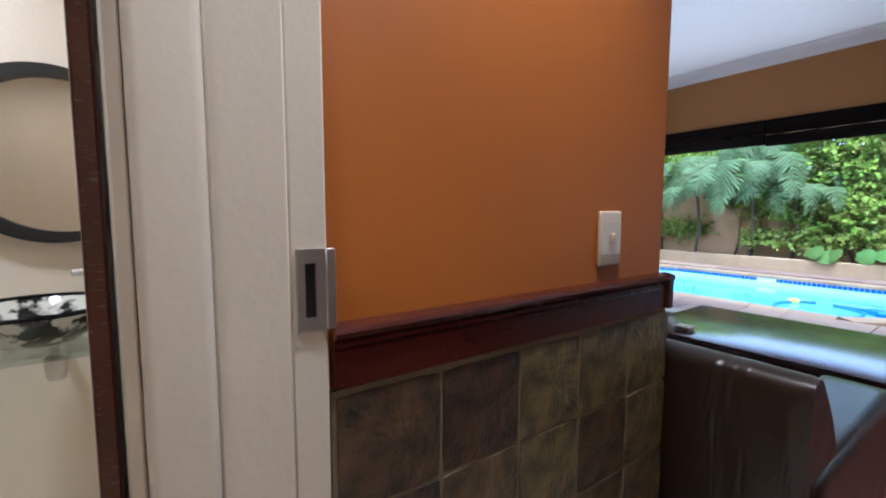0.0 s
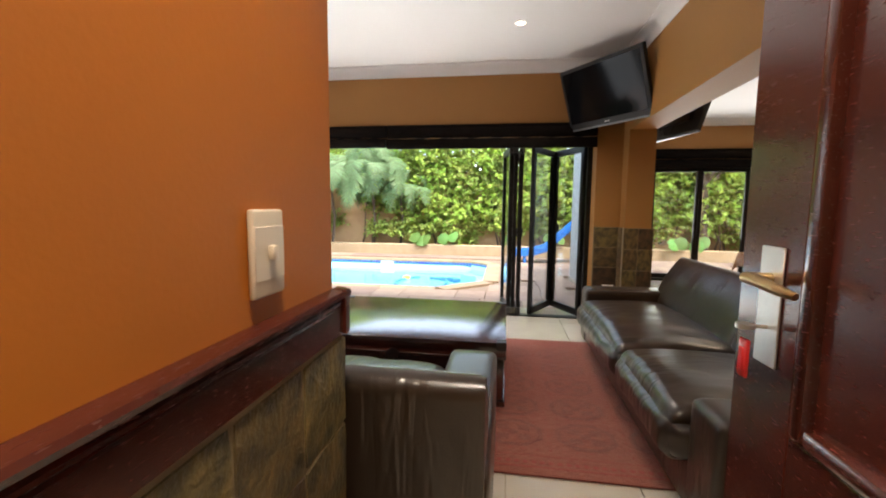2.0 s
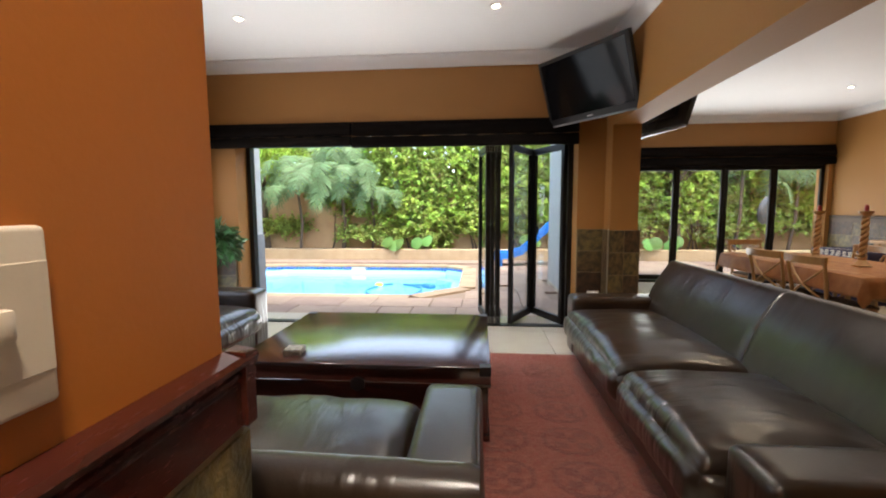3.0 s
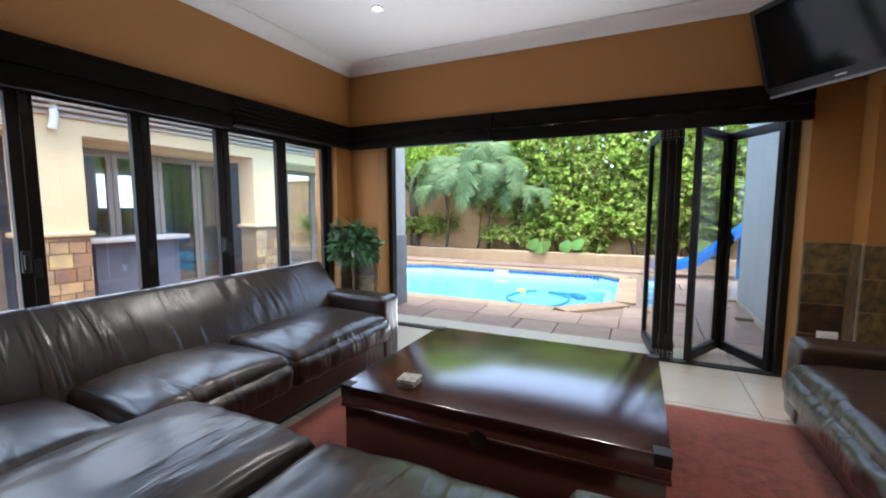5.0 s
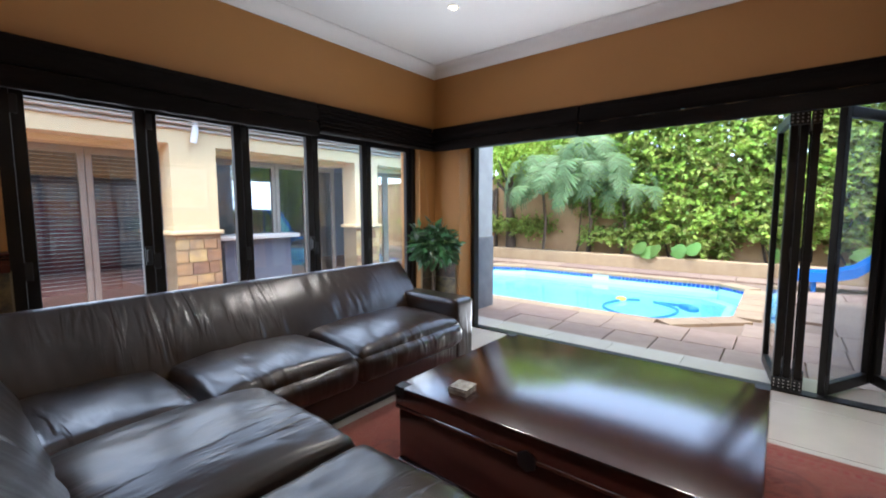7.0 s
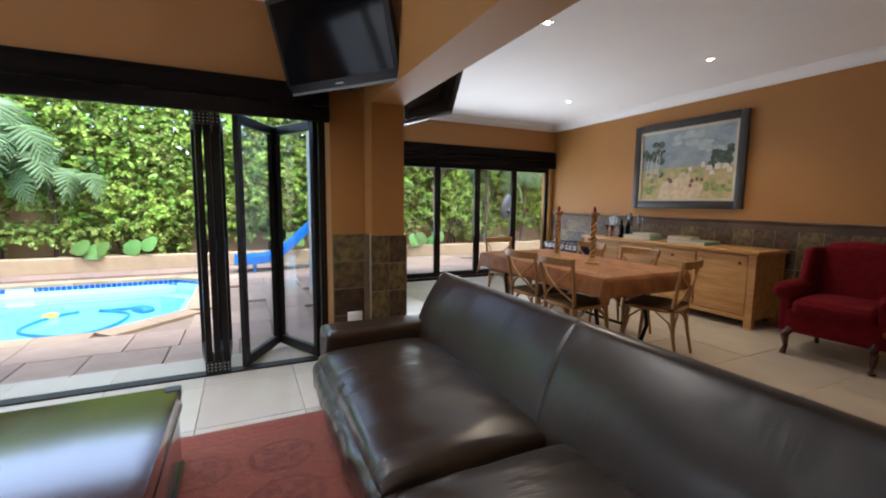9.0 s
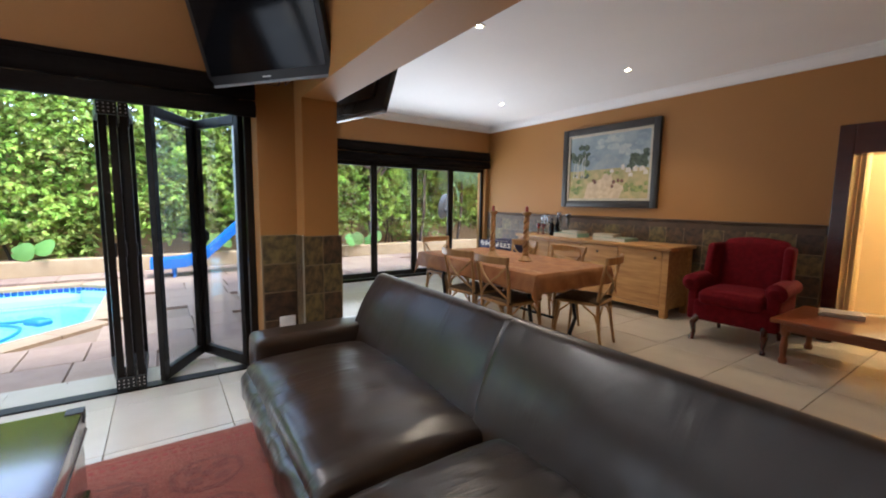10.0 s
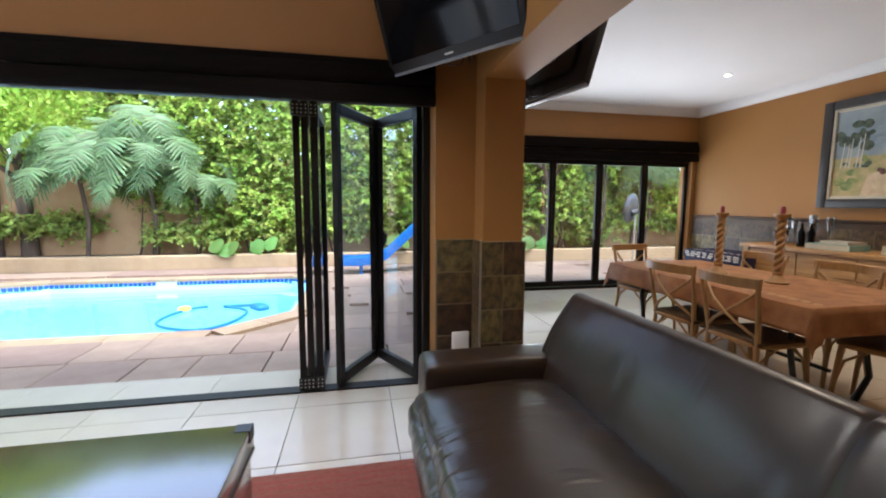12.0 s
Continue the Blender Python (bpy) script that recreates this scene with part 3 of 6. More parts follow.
def sofa(name, m, length, depth, seats, arms, label, back_h=0.84, arm_h=0.58, back_t=0.24, seat_splits=None, seed=0, seam=0, overhang=0.08, ends=(0, 0), lean=0.36, folds=0.006):
    """Faces local +y; local x from 0 to length, back at y=0. arms: (start, end)."""
    ob = thing(name, m, label, "sofa", "leather sofas round the chest")
    aw = 0.24
    x0, x1 = aw * arms[0], length - aw * arms[1]
    part("base", box(bmesh.new(), 0.02, length - 0.02, 0.04, depth - 0.03, 0.05, 0.27, 0.03, 3), LEATHER, ob)
    part("plinth", boxed(0.05, length - 0.05, 0.08, depth - 0.09, 0.0, 0.06), BLACK, ob)
    for side, xa in ((0, 0), (1, length - aw)):
        if arms[side]:
            part("arm", soft(aw, depth - 0.06, arm_h - 0.05, 0.035, 0.008, 0.003, 12, seed + side), LEATHER, ob, m=pose(xa + aw / 2, (depth + 0.02) / 2, 0.05))
    cuts = seat_splits or [x0 + (x1 - x0) * k / seats for k in range(seats + 1)]
    for k, (a, b) in enumerate(zip(cuts, cuts[1:])):
        bmc = soft(b - a + 0.004, depth - back_t + overhang, 0.2, 0.075, 0.08, 0.013, 44, seed + 3 + k, along=(2, 1))
        part("seat_cushion", bmc, LEATHER, ob, m=pose((a + b) / 2, back_t + (depth - back_t + overhang) / 2 - 0.02, 0.23))
    lo, hi = ends[0] + 0.015, length - ends[1] - 0.015
    joins = [lo] + [seam] * (seam > 0) + [hi]
    for k, (a, b) in enumerate(zip(joins, joins[1:])):
        part("backrest", back_panel(b - a, back_h, lean, seed + 11 + k, folds), LEATHER, ob, m=pose(a, 0.0, 0), smooth=60)
    return ob


sofa("sofa", pose(6.54, 3.68, 0, 0, 0, 180), 3.1, 0.9, 3, (1, 0), "long dark brown leather sofa below the courtyard doors", seat_splits=[0.24, 1.3, 2.17, 3.0], seed=1, ends=(0.08, 0), folds=0.009)
sofa("sofa", pose(3.5, 2.8, 0, 0, 0, -90), 1.98, 1.12, 2, (0, 1), "dark brown leather corner sofa with one arm beside the passage", back_h=0.84, arm_h=0.55, seat_splits=[0, 0.81, 1.74], seed=5, overhang=0.04, ends=(-0.6, 0), seam=0.35)
sofa("sofa", pose(3.98, -0.86, 0), 2.66, 0.92, 2, (1, 1), "dark brown leather two-seat sofa facing the chest", back_h=0.86, arm_h=0.545, seed=9, seam=1.19, seat_splits=[0.24, 1.08, 2.42], ends=(0.0, 0.12), lean=0.3, folds=0.004)


def chest():
    ob = thing("chest_table", pose(5.638, 1.51, 0), "large dark mahogany trunk used as coffee table, glossy lid", "coffee table")
    hx, hy, h = 0.578, 0.74, 0.437
    part("body", boxed(-hx + 0.012, hx - 0.012, -hy + 0.012, hy - 0.012, 0.03, 0.325, 0.006, 2), CHESTWOOD, ob)
    part("plinth", boxed(-hx + 0.002, hx - 0.002, -hy + 0.002, hy - 0.002, 0.004, 0.05, 0.006, 2), CHESTWOOD, ob)
    lid = part("lid", boxed(-hx, hx, -hy, hy, 0.34, h, 0.004, 2), CHESTWOOD, ob)
    part("moulding", boxed(-hx - 0.003, hx + 0.003, -hy - 0.003, hy + 0.003, 0.322, 0.341, 0.004, 1), CHESTWOOD, ob)
    for sx in (-1, 1):
        for sy in (-1, 1):
            bm = bmesh.new()
            box(bm, sx * hx - sx * 0.06, sx * hx + sx * 0.002, sy * hy - sy * 0.06, sy * hy + sy * 0.002, h - 0.05, h + 0.0015, 0.001, 1)
            part("corner_plate", bm, BLACK, lid, "black metal corner plate")
    bm = lathe(bmesh.new(), ((0.001, 0), (0.045, 0), (0.045, 0.004), (0.03, 0.007), (0.001, 0.007)), sides=6)
    part("hasp", bm, BLACK, ob, "black iron hasp", m=pose(-hx - 0.002, 0, 0.325, 0, -90, 0))
    return ob


chest()
bm = bmesh.new()
for k, (dx, dy, a) in enumerate(((0, 0, 4), (0.004, 0.003, 7), (-0.002, 0.002, 2), (0.003, -0.002, 5))):
    r = bmesh.ops.create_cube(bm, size=1, matrix=pose(dx, dy, 0.0045 + k * 0.0085, 0, 0, a) @ Matrix.Diagonal((0.1, 0.1, 0.0075, 1)))
solid("coaster_stack", bm, mat("pale_coaster", (0.5, 0.47, 0.4), 0.5, second=(0.25, 0.22, 0.18), scale=30, mix=0.9), "small stack of pale square coasters on the chest", "coasters", m=pose(5.21, 1.94, 0.4385))

# rug
RUGM = mat("red_patterned_rug", (0.25, 0.048, 0.03), 0.9, second=(0.17, 0.028, 0.02), scale=40, bump=0.15, fine=220, sheen=0.6)
RUGD = mat("dark_rug_wool", (0.16, 0.02, 0.018), 0.95, second=(0.10, 0.015, 0.015), scale=60, mix=0.9, bump=0.15, fine=220, sheen=0.6)
RUGP = mat("rose_rug_wool", (0.42, 0.11, 0.085), 0.95, second=(0.32, 0.07, 0.06), scale=60, bump=0.15, fine=220)
for wool in (RUGM, RUGD, RUGP):
    wool.node_tree.nodes["Principled BSDF"].inputs["Sheen Tint"].default_value = (1, 0.66, 0.48, 1)
bm = boxed(4.40, 6.52, -0.35, 2.78, 0.0015, 0.012, 0.003, 1)
rug = thing("rug", pose(0, 0, 0), "red oriental rug with dark medallions under the chest", "rug")
part("field", bm, RUGM, rug)


def octagon(bm, x, y, rx, ry, z0, z1):
    lo, hi = [], []
    for k in range(8):
        a = math.pi / 8 + k * math.pi / 4
        lo.append(bm.verts.new((x + rx * math.cos(a), y + ry * math.sin(a), z0)))
        hi.append(bm.verts.new((x + rx * math.cos(a), y + ry * math.sin(a), z1)))
    bm.faces.new(hi), bm.faces.new(lo[::-1])
    for k in range(8):
        bm.faces.new((lo[k], lo[(k + 1) % 8], hi[(k + 1) % 8], hi[k]))


for i in range(5):
    for j in range(7):
        x, y = 4.78 + i * 0.335, -0.08 + j * 0.40
        if 5.06 < x < 6.22 and 0.77 < y - 0.2 and y + 0.2 < 2.25:
            continue
        bm = bmesh.new()
        octagon(bm, x, y, 0.15, 0.175, 0.0118, 0.0128)
        med = part("medallion", bm, RUGD, rug)
        bm = bmesh.new()
        octagon(bm, x, y, 0.12, 0.145, 0.0126, 0.0134)
        part("ring", bm, RUGM, med)
        bm = bmesh.new()
        for sx, sy in ((1, 1), (1, -1), (-1, 1), (-1, -1)):
            box(bm, x + sx * 0.05 - 0.03, x + sx * 0.05 + 0.03, y + sy * 0.06 - 0.035, y + sy * 0.06 + 0.035, 0.0133, 0.014)
        octagon(bm, x, y, 0.03, 0.03, 0.0133, 0.0142)
        part("figure", bm, RUGD, med)
bm = bmesh.new()
for x0, x1, y0, y1 in ((4.46, 4.47, -0.3, 2.73), (4.56, 4.565, -0.2, 2.63), (6.45, 6.46, -0.3, 2.73), (6.355, 6.36, -0.2, 2.63)):
    part("border_line", boxed(x0, x1, y0, y1, 0.0118, 0.0128), RUGP, rug)
for k in range(70):
    for x in (4.505, 6.41):
        y = -0.28 + k * 0.043
        octagon(bm, x, y, 0.014, 0.014, 0.0118, 0.0128)
for i in range(25):
    for j in range(42):
        x, y = 4.62 + i * 0.07, -0.24 + j * 0.07
        if abs((x - 4.78 + 0.1675) % 0.335 - 0.1675) > 0.11 or abs((y + 0.08 + 0.2) % 0.4 - 0.2) > 0.15:
            octagon(bm, x, y, 0.008, 0.006, 0.0118, 0.0127)
part("border_dots", bm, RUGP, rug)["kind"] = "stuff"

# ---- television sets on wall arms ----


def television(m, label, w=0.956, h=0.60):
    """Local: bottom edge along x at the origin's height, screen faces -y."""
    ob = thing("television", m, label, "television", "wall-mounted televisions")
    body = part("body", boxed(-w / 2, w / 2, 0.0, 0.05, 0.0, h, 0.006, 2), BLACK, ob)
    part("screen", boxed(-w / 2 + 0.035, w / 2 - 0.035, -0.004, 0.001, 0.06, h - 0.035), BLACKGLOSS, ob, "glossy black screen")
    part("lower_edge", boxed(-w / 2 + 0.01, w / 2 - 0.01, -0.006, 0.03, -0.012, 0.006, 0.005, 2), mat("grey_trim", (0.25, 0.26, 0.27), 0.25, bump=0), ob, "grey lower trim")
    part("badge", boxed(-0.03, 0.03, -0.006, -0.0035, 0.025, 0.033), STEEL, ob)
    part("housing", boxed(-0.3, 0.3, 0.05, 0.085, 0.1, h - 0.1, 0.015, 2), BLACK, ob)
    bm = bmesh.new()
    box(bm, -0.12, 0.12, 0.085, 0.10, 0.2, 0.4, 0.003, 1)
    tube(bm, ((0, 0.09, 0.3), (0, 0.25, 0.33), (0.02, 0.42, 0.36)), 0.022, 10)
    part("bracket", bm, BLACK, ob)
    bm = bmesh.new()
    for s in (-1, 1):
        tube(bm, [(s * 0.06, 0.06, 0.12), (s * 0.09, 0.09, -0.02), (s * 0.03, 0.12, -0.035), (0.02, 0.16, 0.05), (0.02, 0.3, 0.2)], 0.004, 6)
    part("cable", bm, BLACK, ob)
    return ob


yaw = math.degrees(math.atan2(0.575, 0.764))
television(pose(6.79, -0.162, 2.104, 0, 0, yaw + 180) @ pose(0, 0, 0, 19, 0, 0), "black flat television tilted down below the ceiling")
television(pose(7.26, -0.93, 2.04, 0, 0, 13) @ pose(0, 0, 0, 18, 0, 0), "black flat television on the dining side of the beam", 0.85, 0.54)


# ---- blinds ----
def blind(m, length, z0, z1, folds, label):
    """Gathered blind along local x, front towards -y, folds stacked between z0 and z1."""
    ob = thing("roman_blind", m, label, "blind", "gathered dark blinds")
    part("headrail", boxed(0, length, -0.05, 0, z1 - 0.035, z1, 0.004, 1), BLINDM, ob)
    step = (z1 - 0.03 - z0) / folds
    for k in range(folds):
        a = z0 + k * step
        d = 0.08 - 0.008 * k
        bm = bmesh.new()
        prof = [(-0.005, a + step * 1.0), (-d * 0.7, a + step * 0.96), (-d, a + step * 0.55), (-d * 1.02, a + step * 0.2), (-d * 0.85, a), (-0.005, a + step * 0.05)]
        ends = []
        n = 24
        for i in range(n + 1):
            x = 0.004 + (length - 0.008) * i / n
            w = 0.004 * math.sin(i * 2.1 + k * 1.7)
            ends.append([bm.verts.new((x, y - (w if y < -0.02 else 0), z + w * 0.4)) for y, z in prof])
        for p, q in zip(ends, ends[1:]):
            for i in range(len(prof)):
                j = (i + 1) % len(prof)
                bm.faces.new((p[i], q[i], q[j], p[j]))
        bm.faces.new(ends[0]), bm.faces.new(ends[-1][::-1])
        part("fold", bm, BLINDM, ob, smooth=50)
    return ob


blind(pose(7.215, 3.785, 0, 0, 0, -90), 1.625, 1.952, 2.2, 2, "black-brown gathered blind over the open pool doors")
blind(pose(7.215, 2.15, 0, 0, 0, -90), 2.3, 1.935, 2.2, 2, "black-brown gathered blind over the folded pool doors")
blind(pose(3.78, 3.795, 0), 1.9, 1.925, 2.19, 2, "black-brown gathered blind over the courtyard doors")
blind(pose(5.69, 3.795, 0), 1.43, 1.955, 2.19, 5, "black-brown slatted gathered blind beside the corner")
blind(pose(10.445, -1.0, 0, 0, 0, -90), 4.05, 2.02, 2.34, 2, "black-brown gathered blind over the garden doors")


# ---- switch, sockets ----
def light_switch(m):
    """On a wall, facing -y; centre at the origin."""
    ob = thing("light_switch", m, "cream plastic light switch with a small toggle on the orange wall", "light switch")
    ivory = mat("ivory_plastic", (0.72, 0.62, 0.48), 0.35, second=(0.66, 0.56, 0.42), bump=0.01)
    part("plate", boxed(-0.046, 0.046, -0.012, 0, -0.073, 0.073, 0.005, 3), ivory, ob)
    part("cover", boxed(-0.043, 0.043, -0.0135, -0.0115, -0.045, 0.045, 0.0008, 1), ivory, ob)
    tog = boxed(-0.009, 0.009, -0.024, -0.0135, -0.011, 0.013, 0.003, 2)
    part("toggle", tog, ivory, ob)
    return ob


light_switch(pose(3.118, 1.1985, 1.209))
sock = thing("wall_socket", pose(7.215, -0.33, 0.4, 0, 0, -90), "white plastic wall socket on the slate tiles", "socket")
part("plate", boxed(-0.06, 0.06, -0.034, -0.024, -0.06, 0.06, 0.004, 2), WHITE, sock)
for x in (-0.022, 0.022):
    part("rocker", boxed(x - 0.012, x + 0.012, -0.038, -0.033, 0.015, 0.04, 0.002, 1), WHITE, sock)


# ---- downlights ----
GLOW = glow("lamp_glow", (1, 0.82, 0.55), 9)


def downlight(x, y, power, cone=115, colour=(1, 0.87, 0.7), label="small recessed ceiling downlight with a white rim"):
    ob = thing("downlight", pose(x, y, CEIL), label, "downlight", "recessed ceiling lights")
    part("rim", lathe(bmesh.new(), ((0.032, -0.001), (0.05, -0.001), (0.05, -0.006), (0.045, -0.009), (0.034, -0.005)), sides=24), WHITE, ob)
    part("bulb", lathe(bmesh.new(), ((0.001, -0.013), (0.014, -0.0125), (0.02, -0.009), (0.02, -0.006), (0.001, -0.006)), sides=20), GLOW, ob)
    lamp("downlight_beam", "SPOT", pose(x, y, CEIL - 0.03), power, colour, cone=radians(cone))
    return ob


for x, y in ((6.23, 2.775), (6.21, 0.713)):
    downlight(x, y, 22)
for x, y in ((6.8, -1.87), (6.744, -3.92), (8.787, -3.905)):
    downlight(x, y, 13, 125, (1, 0.78, 0.5))
downlight(2.75, 0.84, 27, 98)
# two unseen downlights, added to brighten the door jamb and the bathroom
downlight(1.5, 0.6, 12)
downlight(1.35, 1.95, 38)

# ---- bathroom seen from the passage ----
bm = bmesh.new()
box(bm, 2.042, 2.066, 1.17, 1.36, 0, 2.08, 0.004, 2)
box(bm, 1.06, 1.12, 1.17, 1.36, 0, 2.08, 0.006, 2)
box(bm, 1.12, 2.042, 1.17, 1.36, 2.03, 2.08, 0.006, 2)
structure("door_frame_2", bm, DARKWOOD, "dark red wooden bathroom door frame", "door frame")
structure("wall_over_bathroom_door", boxed(1.1, 2.05, 1.2, 1.34, 2.08, CEIL), CREAM, "cream painted wall over the bathroom door")
mirror = thing("wall_mirror", pose(1.85, 2.495, 1.47, 90, 0, 0), "round wall mirror in a dark crescent frame", "mirror")
bm = bmesh.new()
rings = []
for k in range(48):
    a = 2 * math.pi * k / 48
    o = Vector((0.30 * math.cos(a), 0.30 * math.sin(a), 0))
    i = Vector((0.02 + 0.268 * math.cos(a), 0.262 * math.sin(a), 0))
    rings.append([bm.verts.new(p + Vector((0, 0, z))) for p, z in ((o, 0), (o, 0.03), (i, 0.03), (i, 0))])
for k in range(48):
    p, q = rings[k], rings[(k + 1) % 48]
    for j in range(4):
        bm.faces.new((p[j], q[j], q[(j + 1) % 4], p[(j + 1) % 4]))
part("frame_ring", bm, BLACK, mirror, "black crescent frame")
MIRROR = mat("mirror_glass", (0.9, 0.9, 0.9), 0.04, metal=1, second=(0.9, 0.9, 0.9), bump=0)
part("mirror_glass", lathe(bmesh.new(), ((0.001, 0.004), (0.28, 0.004), (0.28, 0.012), (0.001, 0.012)), sides=48), MIRROR, mirror)
shelf = thing("glass_vanity", pose(1.74, 2.25, 0.08), "glass vanity shelf on steel supports below the mirror", "vanity")
part("shelf", boxed(-0.45, 0.45, -0.24, 0.24, 0.80, 0.815, 0.003, 1), clear("green_glass", (0.9, 0.95, 0.93)), shelf)
for x in (-0.38, 0.38):
    part("leg", tube(bmesh.new(), ((x, 0.18, -0.08), (x, 0.18, 0.8)), 0.02, 12), STEEL, shelf)
bm = tube(bmesh.new(), ((0.1, 0.05, 0.8), (0.1, 0.05, 0.7), (0.1, 0.1, 0.66), (0.1, 0.16, 0.68), (0.1, 0.24, 0.7)), 0.016, 12)
lathe(bm, ((0.001, 0.66), (0.022, 0.665), (0.028, 0.69), (0.028, 0.735), (0.016, 0.745)), (0.1, 0.05, 0), 14)
part("drain_trap", bm, STEEL, shelf, "chrome drain trap")
basin = thing("glass_basin", pose(1.82, 2.2, 0.896), "round black spotted glass basin on the vanity", "basin")
SPOT = mat("black_spotted_glass", (0.012, 0.012, 0.012), 0.1, second=(0.5, 0.5, 0.45), scale=14, mix=4.0, bump=0)
part("bowl", lathe(bmesh.new(), ((0.03, 0.0), (0.1, 0.005), (0.17, 0.05), (0.205, 0.1), (0.195, 0.102), (0.16, 0.06), (0.09, 0.02), (0.02, 0.015)), sides=36), SPOT, basin)
bm = tube(bmesh.new(), [(0.203 * math.cos(k * math.pi / 18), 0.203 * math.sin(k * math.pi / 18), 0.105) for k in range(37)], 0.007, 8, False)
part("rim", bm, BLACKGLOSS, basin)
part("waste", lathe(bmesh.new(), ((0.001, 0.017), (0.025, 0.017), (0.022, 0.023), (0.001, 0.024)), sides=18), STEEL, basin, "chrome waste")
tap = thing("basin_tap", pose(2.03, 2.3, 0.896), "tall chrome mixer tap beside the basin", "tap")
part("column", tube(bmesh.new(), ((0, 0, 0), (0, 0, 0.24)), 0.018, 14), STEEL, tap)
part("spout", tube(bmesh.new(), ((0, 0, 0.2), (-0.13, -0.04, 0.19)), 0.011, 12), STEEL, tap)
part("lever", tube(bmesh.new(), ((0, 0, 0.24), (0, 0, 0.26), (-0.08, -0.02, 0.28)), 0.008, 10), STEEL, tap)

# ---- plant in the corner ----
def leaf_cloud(name, centre, size, count, leaf, material, parent, seed, shell=0.75, droop=0.3, aspect=0.5, label=""):
    """Folded leaves of two quads each scattered through an uneven ball."""
    r = np.random.RandomState(seed)
    v, f = [], []
    for k in range(count):
        d = r.normal(size=3)
        d /= np.linalg.norm(d)
        rad = (shell + (1 - shell) * r.rand()) * (0.85 + 0.3 * r.rand())
        p = np.array(centre) + d * np.array(size) * rad
        t = d + r.normal(size=3) * 0.6
        t[2] -= droop
        t /= np.linalg.norm(t)
        s = np.cross(t, r.normal(size=3))
        s /= np.linalg.norm(s)
        n = np.cross(s, t)
        L = leaf * (0.7 + 0.6 * r.rand())
        w = L * aspect * 0.5
        b = len(v)
        v += [p, p + t * L * 0.45 + s * w + n * w * 0.3, p + t * L, p + t * L * 0.45 - s * w + n * w * 0.3, p + t * L * 0.5]
        f += [(b, b + 1, b + 4), (b + 1, b + 2, b + 4), (b, b + 4, b + 3), (b + 4, b + 2, b + 3)]
    me = bpy.data.meshes.new(name)
    me.from_pydata([tuple(p) for p in v], [], f)
    me.materials.append(material)
    ob = new(name, me)
    ob.parent = parent
    if label:
        tagged(ob, label)
    return ob


plant = thing("potted_plant", pose(6.86, 3.52, 0), "small green potted tree with a round leafy crown", "potted plant")
part("pot", lathe(bmesh.new(), ((0.09, 0), (0.12, 0.02), (0.16, 0.28), (0.17, 0.3), (0.165, 0.32), (0.145, 0.32), (0.14, 0.28), (0.02, 0.27)), sides=28), mat("white_glazed_pot", (0.6, 0.58, 0.53), 0.3, bump=0.02), plant)
bm = tube(bmesh.new(), ((0, 0, 0.25), (0.01, 0.01, 0.5), (-0.01, 0, 0.72), (0, 0, 0.95)), (0.014, 0.012, 0.011, 0.006), 8)
for k in range(7):
    a = k * 0.9
    tube(bm, ((0, 0, 0.68 + k * 0.03), (0.08 * math.cos(a), 0.08 * math.sin(a), 0.8 + k * 0.03), (0.17 * math.cos(a), 0.17 * math.sin(a), 0.86 + k * 0.035)), (0.006, 0.004, 0.002), 6)
tube(bm, ((0, 0, 0.95), (-0.03, 0.03, 1.3), (-0.08, 0.06, 1.75)), (0.003, 0.002, 0.001), 5)
part("stem", bm, BARK, plant)
leaf_cloud("crown", (0, 0, 0.98), (0.225, 0.225, 0.19), 620, 0.115, POTLEAF, plant, 4, shell=0.35, droop=0.6, aspect=0.42)

# ---- dining room ----


